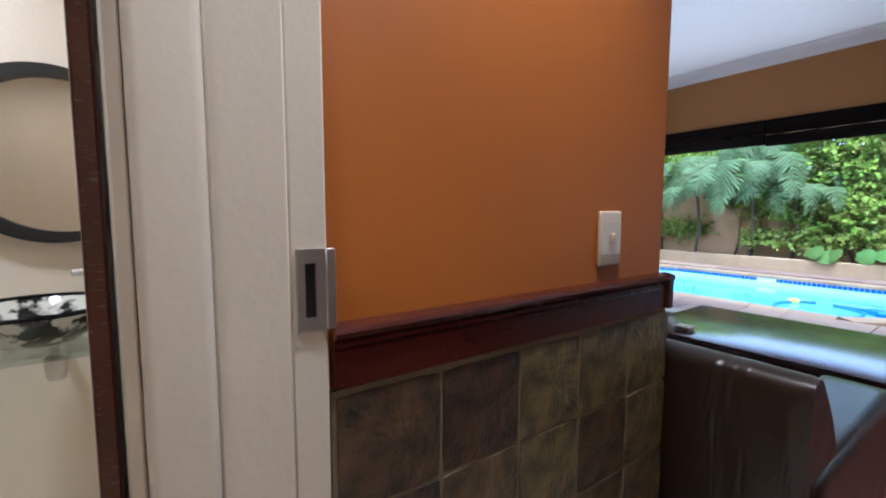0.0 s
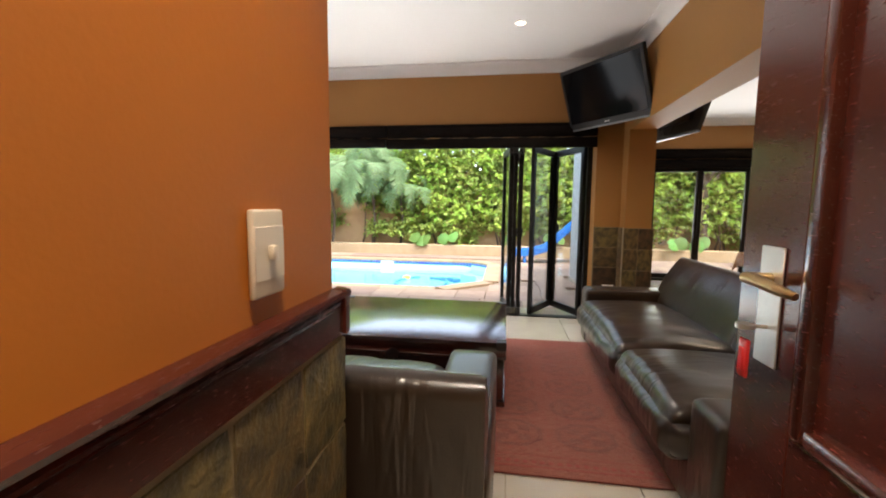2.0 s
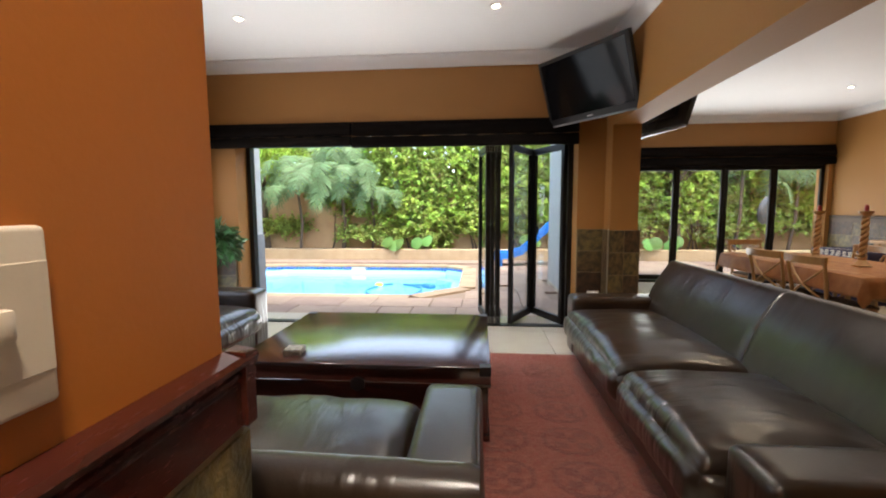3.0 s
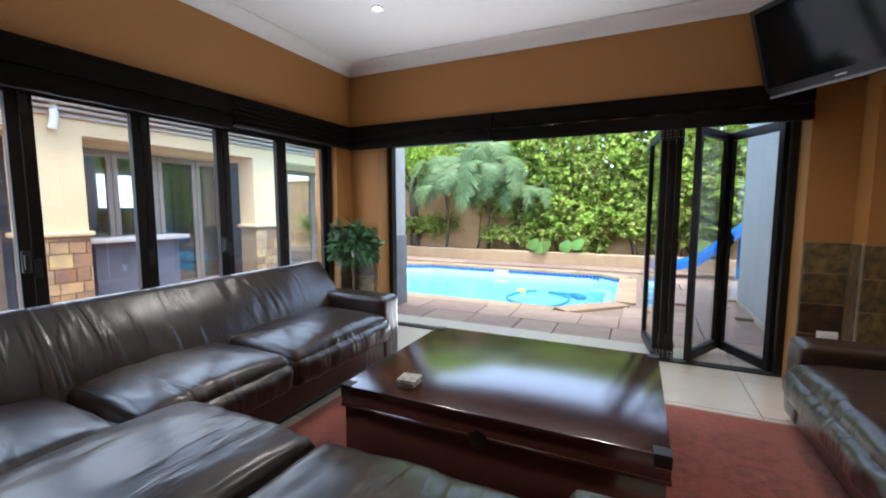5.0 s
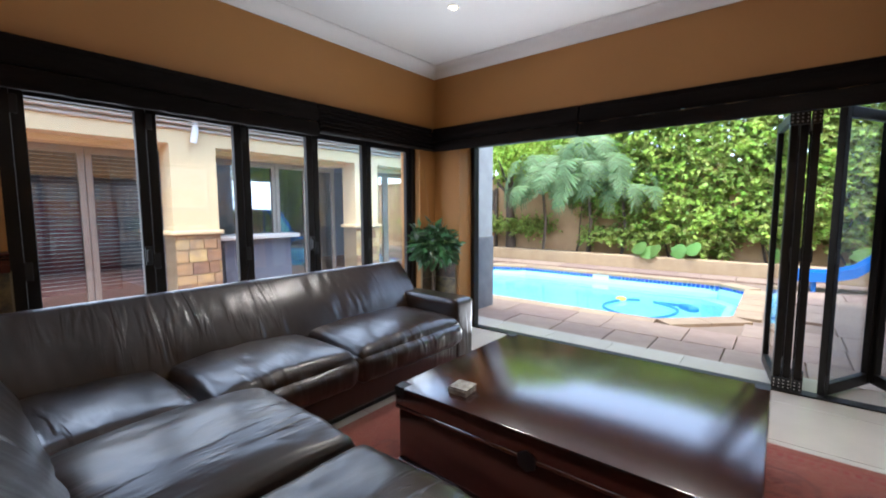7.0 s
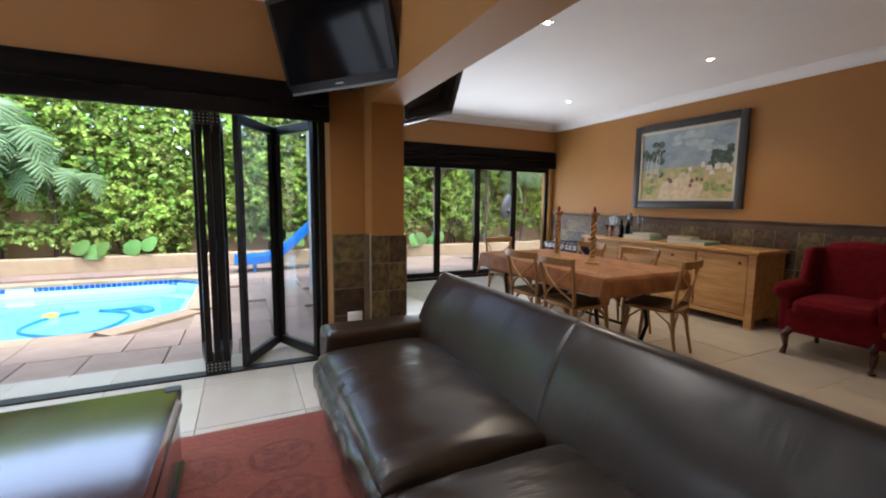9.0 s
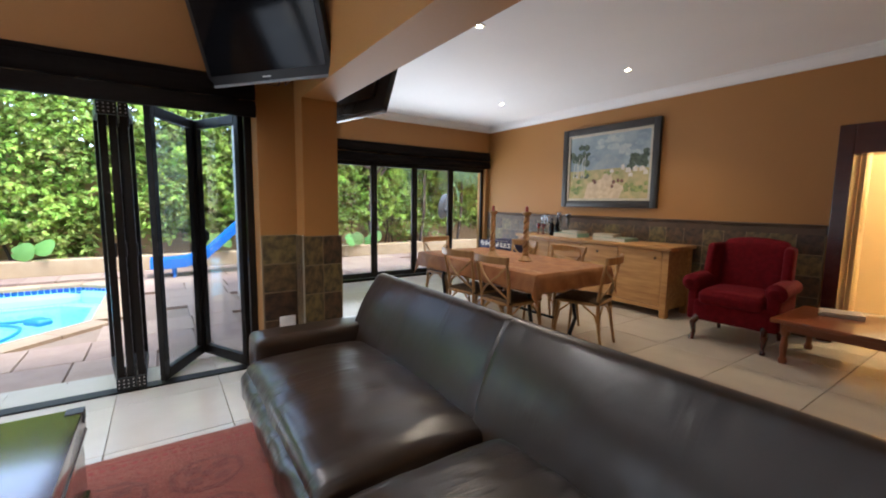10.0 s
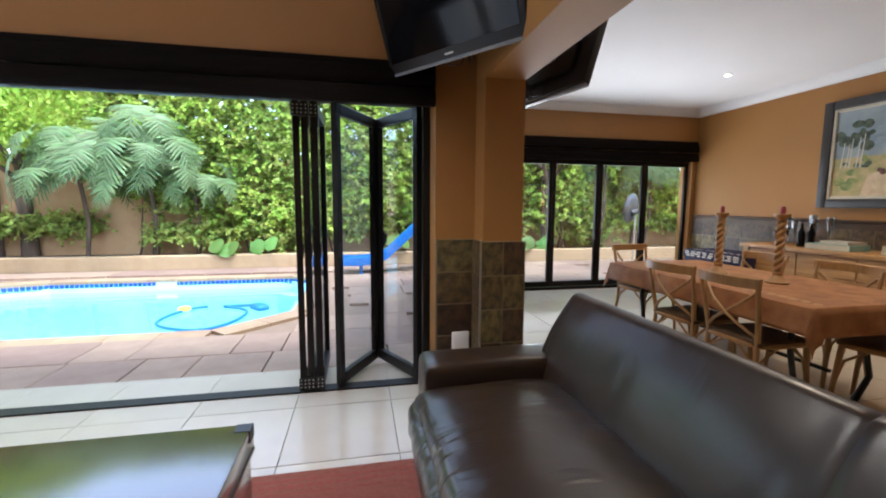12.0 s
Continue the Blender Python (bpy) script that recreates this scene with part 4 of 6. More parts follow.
def cross_chair():
    """Faces local +y; origin on the floor under the seat's middle."""
    ob = thing("cross_back_chair", pose(0, 0, 0), "honey-coloured bentwood cross-back chair with a dark rush seat", "chair", "dining chairs round the table")
    RUSH = mat("dark_rush_seat", (0.14, 0.085, 0.04), 0.8, second=(0.08, 0.045, 0.02), scale=30, stretch=(1, 6, 1), bump=0.2)
    part("seat", soft(0.42, 0.42, 0.035, 0.015, 0.012, 0.0, 6), RUSH, ob, "dark woven rush seat", m=pose(0, 0, 0.435))
    bm = bmesh.new()
    ringp = [(0.215 * math.copysign(abs(math.cos(a)) ** 0.45, math.cos(a)), 0.215 * math.copysign(abs(math.sin(a)) ** 0.45, math.sin(a)), 0.44) for a in (2 * math.pi * k / 28 for k in range(29))]
    tube(bm, ringp, 0.016, 8, False)
    part("seat_frame", bm, CHAIRWOOD, ob)
    for s in (-1, 1):
        part("front_leg", tube(bmesh.new(), ((s * 0.19, 0.18, 0.44), (s * 0.2, 0.2, 0.2), (s * 0.205, 0.215, 0)), (0.018, 0.016, 0.013), 10), CHAIRWOOD, ob)
        part("back_leg", tube(bmesh.new(), ((s * 0.2, -0.25, 0), (s * 0.19, -0.205, 0.25), (s * 0.185, -0.195, 0.46), (s * 0.205, -0.225, 0.66), (s * 0.215, -0.265, 0.85)), (0.013, 0.016, 0.017, 0.016, 0.014), 10), CHAIRWOOD, ob)
        part("cross_slat", tube(bmesh.new(), ((s * 0.2, -0.23, 0.80), (s * 0.1, -0.262, 0.70), (0, -0.265 + 0.006 * s, 0.63), (-s * 0.1, -0.245, 0.56), (-s * 0.185, -0.2, 0.49)), 0.0105, 8), CHAIRWOOD, ob)
        part("brace", tube(bmesh.new(), ((s * 0.2, 0.205, 0.16), (s * 0.17, 0.19, 0.33), (s * 0.08, 0.195, 0.41)), 0.009, 8), CHAIRWOOD, ob)
        part("brace", tube(bmesh.new(), ((s * 0.202, 0.2, 0.17), (s * 0.198, 0.16, 0.34), (s * 0.2, 0.06, 0.42)), 0.009, 8), CHAIRWOOD, ob)
        part("brace", tube(bmesh.new(), ((s * 0.193, -0.22, 0.2), (s * 0.193, -0.17, 0.34), (s * 0.2, -0.06, 0.42)), 0.009, 8), CHAIRWOOD, ob)
        part("brace", tube(bmesh.new(), ((s * 0.19, -0.222, 0.2), (s * 0.15, -0.21, 0.35), (s * 0.06, -0.205, 0.42)), 0.009, 8), CHAIRWOOD, ob)
    bm = bmesh.new()
    pts = [(x, -0.265 - 0.055 * (1 - (x / 0.235) ** 2), 0.85) for x in [-0.235 + 0.047 * k for k in range(11)]]
    rows = [[bm.verts.new((x, y + dy, z + dz)) for dy, dz in ((-0.011, -0.035), (0.011, -0.035), (0.013, 0.028), (0.0, 0.036), (-0.013, 0.028))] for x, y, z in pts]
    for p, q in zip(rows, rows[1:]):
        for i in range(5):
            bm.faces.new((p[i], q[i], q[(i + 1) % 5], p[(i + 1) % 5]))
    bm.faces.new(rows[0]), bm.faces.new(rows[-1][::-1])
    part("top_rail", bm, CHAIRWOOD, ob)
    return ob


TX0, TX1, TY0, TY1 = 6.32, 8.25, -3.18, -2.16
chair = cross_chair()
chair.matrix_basis = pose(6.78, -2.30, 0, 0, 0, 180)
for x, y, a in ((7.32, -2.30, 184), (6.98, -3.1, 3), (7.72, -3.12, -4), (6.42, -2.93, -72), (8.42, -2.7, 96)):
    copy_thing(chair, pose(x, y, 0, 0, 0, a))

table = thing("dining_table", pose(0, 0, 0), "long dining table on dark turned iron legs", "dining table")
part("tabletop", boxed(TX0 + 0.03, TX1 - 0.03, TY0 + 0.03, TY1 - 0.03, 0.715, 0.748, 0.004, 1), PINE, table)
for x in (TX0 + 0.25, TX1 - 0.25):
    for y in (TY0 + 0.2, TY1 - 0.2):
        part("leg", tube(bmesh.new(), ((x, y, 0.71), (x + 0.03, y, 0.45), (x - 0.02, y, 0.2), (x + 0.05, y, 0.0)), (0.02, 0.018, 0.018, 0.022), 10), BLACK, table)
part("stretcher", tube(bmesh.new(), ((TX0 + 0.25, (TY0 + TY1) / 2, 0.25), (TX1 - 0.25, (TY0 + TY1) / 2, 0.25)), 0.014, 8), BLACK, table)
CLOTH = mat("rust_tablecloth", (0.42, 0.19, 0.065), 0.6, second=(0.28, 0.105, 0.035), scale=9, mix=0.8, bump=0.1, fine=150)
FLOWER = mat("pale_flower_print", (0.55, 0.36, 0.2), 0.8, bump=0.05)


def tablecloth():
    bm = bmesh.new()
    ext, z = 0.17, 0.752
    nx, ny = 92, 58
    grid = []
    for i in range(nx + 1):
        row = []
        for j in range(ny + 1):
            x = TX0 - ext + (TX1 - TX0 + 2 * ext) * i / nx
            y = TY0 - ext + (TY1 - TY0 + 2 * ext) * j / ny
            ox = max(TX0 - x, 0, x - TX1)
            oy = max(TY0 - y, 0, y - TY1)
            cx, cy = min(max(x, TX0), TX1), min(max(y, TY0), TY1)
            d = math.hypot(ox, oy)
            px, py, pz = cx, cy, z
            if d > 0:
                ux = (x - cx) / d
                uy = (y - cy) / d
                wave = 0.5 + 0.5 * math.sin((cx * 11 + cy * 13) + 3 * math.atan2(uy, ux))
                out = 0.012 + d * (0.1 + 0.16 * wave)
                px, py = cx + ux * out, cy + uy * out
                pz = z - d * (0.97 - 0.05 * wave) * (1.25 if ox and oy else 1)
            else:
                pz += 0.0015 * noise.noise(Vector((x * 6, y * 6, 0)))
            row.append(bm.verts.new((px, py, pz)))
        grid.append(row)
    for i in range(nx):
        for j in range(ny):
            bm.faces.new((grid[i][j], grid[i + 1][j], grid[i + 1][j + 1], grid[i][j + 1]))
    return bm


cloth = solid("tablecloth", tablecloth(), CLOTH, "rust brown tablecloth with pale flowers draped over the table", "tablecloth")
md = cloth.modifiers.new("thickness", "SOLIDIFY")
md.thickness, md.offset = 0.003, 1
bm = bmesh.new()
rr = random.Random(3)
for k in range(26):
    x, s = TX0 + 0.06 + k * 0.073, rr.random()
    for pet in range(5):
        a = pet * 1.257 + s * 3
        bmesh.ops.create_circle(bm, cap_ends=True, segments=7, radius=0.012, matrix=Matrix.Translation((x + 0.018 * math.cos(a), TY1 - 0.08 - 0.05 * s + 0.018 * math.sin(a), 0.7585)))
    bmesh.ops.create_circle(bm, cap_ends=True, segments=7, radius=0.01, matrix=Matrix.Translation((x, TY1 - 0.08 - 0.05 * s, 0.759)))
part("flower_print", bm, FLOWER, cloth)["kind"] = "stuff"


def candlestick(x, y):
    ob = thing("candlestick", pose(x, y, 0.754), "tall barley-twist wooden candlestick with a red candle stub", "candlestick", "pair of candlesticks")
    part("foot", lathe(bmesh.new(), ((0.07, 0), (0.075, 0.012), (0.05, 0.03), (0.03, 0.06), (0.035, 0.08), (0.02, 0.09)), sides=24), CHAIRWOOD, ob)
    for ph in (0, math.pi):
        part("twist", tube(bmesh.new(), [(0.017 * math.cos(ph + k * 0.5), 0.017 * math.sin(ph + k * 0.5), 0.08 + k * 0.0082) for k in range(46)], 0.017, 8), CHAIRWOOD, ob)
    part("cup", lathe(bmesh.new(), ((0.02, 0.44), (0.03, 0.455), (0.025, 0.47), (0.05, 0.495), (0.052, 0.51), (0.022, 0.512)), sides=24), CHAIRWOOD, ob)
    part("candle", lathe(bmesh.new(), ((0.016, 0.5), (0.017, 0.545), (0.012, 0.565), (0.003, 0.57)), sides=14), mat("red_wax", (0.25, 0.02, 0.02), 0.4, bump=0.02), ob, "red candle stub")
    return ob


candlestick(6.99, -2.69)
candlestick(7.47, -2.65)

# sideboard
SX0, SX1, SY, SH = 6.42, 8.92, -4.46, 0.86
side = thing("sideboard", pose(0, 0, 0), "long pale pine sideboard with doors and drawers against the wall", "sideboard")
part("top", boxed(SX0 - 0.03, SX1 + 0.03, -5.04, SY + 0.03, SH - 0.04, SH, 0.005, 2), PINE, side)
part("carcass", boxed(SX0 + 0.01, SX1 - 0.01, -5.02, SY - 0.022, 0.1, SH - 0.04, 0.003, 1), PINE, side)
for x in (SX0, SX1 - 0.08):
    for y in (-5.02, SY - 0.08):
        part("leg", boxed(x, x + 0.08, y, y + 0.08, 0, SH - 0.04, 0.004, 1), PINE, side)
part("bottom_rail", boxed(SX0 + 0.08, SX1 - 0.08, SY - 0.03, SY, 0.09, 0.14, 0.003, 1), PINE, side)
for k in range(4):
    a, b = SX0 + 0.085 + k * 0.585, SX0 + 0.085 + (k + 1) * 0.585 - 0.012
    if k in (0, 3):
        d = part("cabinet_door", boxed(a, b, SY - 0.022, SY - 0.002, 0.15, SH - 0.055, 0.003, 1), PINE, side)
        part("knob", lathe(bmesh.new(), ((0.006, 0), (0.008, 0.015), (0.016, 0.022), (0.012, 0.032), (0.001, 0.034)), sides=14), BLACK, d, m=pose(b - 0.07 if k else a + 0.07, SY - 0.002, 0.72, -90))
    else:
        for q in range(3):
            z0 = 0.15 + q * 0.22
            d = part("drawer", boxed(a, b, SY - 0.022, SY - 0.002, z0, z0 + 0.205, 0.003, 1), PINE, side)
            part("knob", lathe(bmesh.new(), ((0.006, 0), (0.008, 0.015), (0.016, 0.022), (0.012, 0.032), (0.001, 0.034)), sides=14), BLACK, d, m=pose((a + b) / 2, SY - 0.002, z0 + 0.13, -90))

# things on the sideboard
CRYSTAL = clear("clear_crystal", (0.82, 0.85, 0.86), 0.2)


def flute(x, y, h, r, label, material=CRYSTAL):
    return solid("glass_vase", lathe(bmesh.new(), ((r * 0.7, 0), (r * 0.75, 0.01), (0.008, 0.02), (0.007, h * 0.35), (r * 0.5, h * 0.5), (r, h * 0.85), (r * 0.95, h), (r * 0.9, h), (r * 0.9, h * 0.85), (r * 0.4, h * 0.52), (0.003, h * 0.45)), sides=20), material, label, "glassware", "glasses on the sideboard", m=pose(x, y, SH + 0.001))


for k, (x, y, h) in enumerate(((8.62, -4.78, 0.33), (8.5, -4.72, 0.3), (8.4, -4.84, 0.36), (8.3, -4.74, 0.31), (8.22, -4.85, 0.34), (8.74, -4.85, 0.3))):
    flute(x, y, h, 0.04, "tall clear stemmed glass on the sideboard")
for x, y in ((8.7, -4.7), (8.58, -4.68)):
    flute(x, y, 0.17, 0.035, "small red-tinted stemmed glass on the sideboard", clear("ruby_glass", (0.6, 0.08, 0.08), 0.08))
for x, y in ((8.24, -4.62), (8.33, -4.6)):
    solid("dark_bottle", lathe(bmesh.new(), ((0.033, 0), (0.036, 0.01), (0.036, 0.16), (0.014, 0.21), (0.014, 0.27), (0.001, 0.272)), sides=18), BLACKGLOSS, "small dark glass bottle on the sideboard", "bottle", m=pose(x, y, SH + 0.001))


def book(x, y, z, w, d, h, a, colour, label):
    ob = thing("book", pose(x, y, z, 0, 0, a), label, "book", "books lying flat")
    part("page_block", boxed(-w / 2 + 0.004, w / 2 - 0.006, -d / 2 + 0.004, d / 2 - 0.004, 0.003, h - 0.003), mat("page_edges", (0.7, 0.66, 0.56), 0.9), ob)
    cover = mat("book_cover", colour, 0.4, bump=0.01)
    part("cover", box(box(boxed(-w / 2, w / 2, -d / 2, d / 2, 0, 0.003), -w / 2, w / 2, -d / 2, d / 2, h - 0.003, h), -w / 2, -w / 2 + 0.004, -d / 2, d / 2, 0.003, h - 0.003), cover, ob)
    return ob


book(8.02, -4.68, SH + 0.001, 0.42, 0.3, 0.06, 4, (0.25, 0.42, 0.35), "large pale green book lying on the sideboard")
book(7.98, -4.7, SH + 0.062, 0.3, 0.22, 0.03, -6, (0.55, 0.5, 0.42), "pale book lying on the green book")
book(7.3, -4.7, SH + 0.001, 0.5, 0.3, 0.045, 0, (0.3, 0.4, 0.3), "wide sage green book lying on the sideboard")
book(7.42, -4.69, SH + 0.047, 0.3, 0.22, 0.04, 8, (0.5, 0.42, 0.3), "tan book lying on the wide book")

# painting
pic = thing("framed_painting", pose(7.735, -5.078, 1.91, 0, 0, 180), "framed landscape oil painting of a village road below a mountain", "painting")
PW, PH = 0.80, 0.605
bm = bmesh.new()
for x0, x1, z0, z1 in ((-PW, -PW + 0.1, -PH, PH), (PW - 0.1, PW, -PH, PH), (-PW + 0.1, PW - 0.1, -PH, -PH + 0.1), (-PW + 0.1, PW - 0.1, PH - 0.1, PH)):
    box(bm, x0, x1, -0.055, 0, z0, z1, 0.012, 2)
part("frame_moulding", bm, mat("charcoal_frame", (0.035, 0.032, 0.03), 0.4, bump=0.08), pic, "dark carved frame")
bm = bmesh.new()
for x0, x1, z0, z1 in ((-PW + 0.1, -PW + 0.135, -PH + 0.1, PH - 0.1), (PW - 0.135, PW - 0.1, -PH + 0.1, PH - 0.1), (-PW + 0.135, PW - 0.135, -PH + 0.1, -PH + 0.135), (-PW + 0.135, PW - 0.135, PH - 0.135, PH - 0.1)):
    box(bm, x0, x1, -0.04, 0, z0, z1, 0.006, 2)
part("slip", bm, mat("pale_liner", (0.6, 0.54, 0.42), 0.5), pic, "pale linen slip")
cw, ch = PW - 0.135, PH - 0.135
canvas = part("canvas", boxed(-cw, cw, -0.02, 0, -ch, ch), mat("storm_sky_paint", (0.4, 0.45, 0.45), 0.5, second=(0.2, 0.26, 0.3), scale=2.6, mix=0.9, bump=0.06), pic)


def daub(name, pts, depth, material):
    bm = bmesh.new()
    lo = [bm.verts.new((x, -0.0195, z)) for x, z in pts]
    hi = [bm.verts.new((x, -0.0205 - depth, z)) for x, z in pts]
    bm.faces.new(lo), bm.faces.new(hi[::-1])
    for k in range(len(pts)):
        q = (k + 1) % len(pts)
        bm.faces.new((lo[k], lo[q], hi[q], hi[k]))
    return part(name, bm, material, canvas, smooth=None)


def blob(cx, cz, rx, rz, seed, n=26):
    return [(min(cw, max(-cw, cx + rx * math.cos(2 * math.pi * k / n) * (0.8 + 0.45 * abs(noise.noise(Vector((k * 0.9, seed, 0))))))), min(ch, max(-ch, cz + rz * math.sin(2 * math.pi * k / n) * (0.8 + 0.45 * abs(noise.noise(Vector((seed, k * 0.9, 3)))))))) for k in range(n)]


# from the room's side local +x runs to the viewer's right
PALESKY = mat("pale_cloud_paint", (0.5, 0.53, 0.47), 0.5, second=(0.36, 0.42, 0.43), scale=14, mix=0.9, bump=0.08)
GREYSKY = mat("slate_cloud_paint", (0.25, 0.31, 0.35), 0.5, second=(0.34, 0.4, 0.42), scale=10, mix=0.9, bump=0.08)
HILL = mat("blue_grey_paint", (0.27, 0.32, 0.35), 0.5, second=(0.36, 0.39, 0.38), scale=9, mix=0.9, bump=0.06)
GROUNDP = mat("straw_paint", (0.55, 0.42, 0.2), 0.5, second=(0.36, 0.33, 0.13), scale=11, mix=0.9, bump=0.08)
ROADP = mat("pale_road_paint", (0.7, 0.56, 0.36), 0.5, second=(0.56, 0.42, 0.26), scale=14, mix=0.9, bump=0.06)
GREENP = mat("olive_paint", (0.14, 0.2, 0.06), 0.5, second=(0.34, 0.36, 0.1), scale=22, mix=0.9, bump=0.1)
DARKP = mat("dark_green_paint", (0.035, 0.055, 0.03), 0.5, second=(0.1, 0.13, 0.08), scale=22, mix=0.9, bump=0.1)
TRUNKP = mat("pale_bark_paint", (0.62, 0.58, 0.5), 0.5, bump=0.04)
WASHP = mat("whitewash_paint", (0.78, 0.73, 0.64), 0.5, second=(0.6, 0.52, 0.42), scale=30, bump=0.05)
CARTP = mat("red_brown_paint", (0.25, 0.08, 0.05), 0.5, second=(0.07, 0.045, 0.04), scale=40, mix=1)
rp = random.Random(17)
depth = 0.0002
for n, cx, cz, sx, sz, r0, tone, nm in ((12, 0.08, 0.32, 0.22, 0.1, 0.07, PALESKY, "painted_cloud"), (7, 0.3, 0.2, 0.2, 0.08, 0.06, PALESKY, "painted_cloud"), (8, -0.28, 0.15, 0.12, 0.12, 0.06, GREYSKY, "painted_cloud"), (6, 0.55, 0.33, 0.08, 0.08, 0.06, GREYSKY, "painted_cloud")):
    for k in range(n):
        depth += 0.00001
        x, z = cx + rp.uniform(-sx, sx), cz + rp.uniform(-sz, sz)
        daub(nm, blob(x, z, r0 * rp.uniform(0.7, 1.5), r0 * rp.uniform(0.35, 0.7), k + cx * 9), depth, tone)
daub("painted_mountain", [(-0.3, -0.04), (-0.16, 0.06), (-0.05, 0.17), (0.02, 0.19), (0.1, 0.15), (0.22, 0.07), (0.4, -0.04)], 0.0008, HILL)
daub("painted_ground", [(-cw, -ch), (cw, -ch), (cw, -0.05), (0.2, -0.03), (-0.2, -0.04), (-cw, -0.05)], 0.0011, GROUNDP)
daub("painted_road", [(-0.38, -ch), (0.22, -ch), (0.3, -0.3), (0.12, -0.22), (0.08, -0.13), (0.12, -0.1), (-0.02, -0.1), (-0.08, -0.18), (-0.32, -0.24)], 0.0014, ROADP)
depth = 0.0017
for n, cx, cz, sx, sz, r0, tone in ((14, -0.5, 0.2, 0.14, 0.16, 0.07, DARKP), (5, -0.36, 0.25, 0.08, 0.1, 0.05, DARKP), (14, 0.5, 0.05, 0.15, 0.09, 0.07, DARKP), (5, 0.62, 0.15, 0.03, 0.05, 0.05, DARKP), (9, -0.55, -0.3, 0.1, 0.1, 0.06, GREENP), (10, 0.48, -0.3, 0.16, 0.07, 0.06, GREENP), (6, -0.1, -0.08, 0.3, 0.02, 0.05, GREENP), (5, -0.45, -0.13, 0.14, 0.02, 0.04, DARKP)):
    for k in range(n):
        depth += 0.00001
        daub("painted_foliage", blob(cx + rp.uniform(-sx, sx), cz + rp.uniform(-sz, sz), r0 * rp.uniform(0.5, 1.1), r0 * rp.uniform(0.4, 0.9), k + cx * 7 + cz), depth, tone)
for x, top in ((-0.6, 0.12), (-0.55, 0.1), (-0.52, 0.16), (-0.45, 0.17), (-0.41, 0.2)):
    daub("painted_trunk", [(x, -0.16), (x + 0.014, -0.16), (x + 0.034, top), (x + 0.026, top)], 0.0026, TRUNKP)
for x, z, w, h in ((0.06, -0.09, 0.06, 0.035), (0.24, -0.06, 0.05, 0.06), (0.31, -0.1, 0.08, 0.05), (0.42, -0.09, 0.07, 0.055), (0.52, -0.09, 0.08, 0.05), (0.58, -0.14, 0.06, 0.05), (0.36, -0.16, 0.06, 0.04)):
    daub("painted_cottage", [(x, z), (x + w, z), (x + w, z + h), (x + w / 2, z + h * 1.4), (x, z + h)], 0.0027, WASHP)
for x, z, r in ((-0.19, -0.22, 0.035), (-0.22, -0.2, 0.025), (0.13, -0.23, 0.03), (0.2, -0.21, 0.028), (0.26, -0.22, 0.025), (0.11, -0.29, 0.025)):
    daub("painted_cart", blob(x, z, r, r * 1.1, x * 5, 14), 0.003, CARTP)


# wing chair
def wing_chair(m):
    ob = thing("wing_armchair", m, "deep red velvet wing armchair with dark curved legs", "armchair")
    part("base", soft(0.66, 0.62, 0.22, 0.04, 0.0, 0.003, 10), RED, ob, m=pose(0, 0.02, 0.2))
    part("seat_cushion", soft(0.54, 0.58, 0.14, 0.05, 0.03, 0.004, 14, 2), RED, ob, m=pose(0, 0.07, 0.37))
    bm = soft(0.58, 0.16, 0.58, 0.06, 0.02, 0.004, 14, 3)
    for v in bm.verts:
        v.co.y -= v.co.z * 0.2
        if v.co.z > 0.5:
            v.co.z += 0.03 * math.cos(v.co.x * 5)
    part("backrest", bm, RED, ob, m=pose(0, -0.22, 0.4))
    for s in (-1, 1):
        bm = soft(0.09, 0.3, 0.52, 0.04, 0.0, 0.003, 12, 4)
        for v in bm.verts:
            v.co.y -= v.co.z * 0.2 - 0.02
        part("wing", bm, RED, ob, m=pose(s * 0.32, -0.14, 0.44, 0, 0, -s * 8))
        bm = bmesh.new()
        tube(bm, ((0, -0.3, 0), (0, 0.0, 0.012), (0, 0.27, 0), (0, 0.3, -0.01)), (0.07, 0.082, 0.085, 0.05), 16)
        part("arm_roll", bm, RED, ob, m=pose(s * 0.35, 0.05, 0.575))
        part("arm_side", soft(0.1, 0.58, 0.4, 0.03, 0, 0.002, 8), RED, ob, m=pose(s * 0.33, 0.03, 0.2))
        part("front_leg", tube(bmesh.new(), ((s * 0.28, 0.3, 0.23), (s * 0.3, 0.345, 0.17), (s * 0.29, 0.33, 0.07), (s * 0.3, 0.35, 0.02), (s * 0.3, 0.355, 0)), (0.04, 0.032, 0.02, 0.025, 0.028), 12), DARKWOOD, ob)
        part("back_leg", tube(bmesh.new(), ((s * 0.26, -0.24, 0.22), (s * 0.27, -0.3, 0.0)), (0.025, 0.018), 10), DARKWOOD, ob)
    return ob


wing_chair(pose(5.62, -4.36, 0, 0, 0, 4))

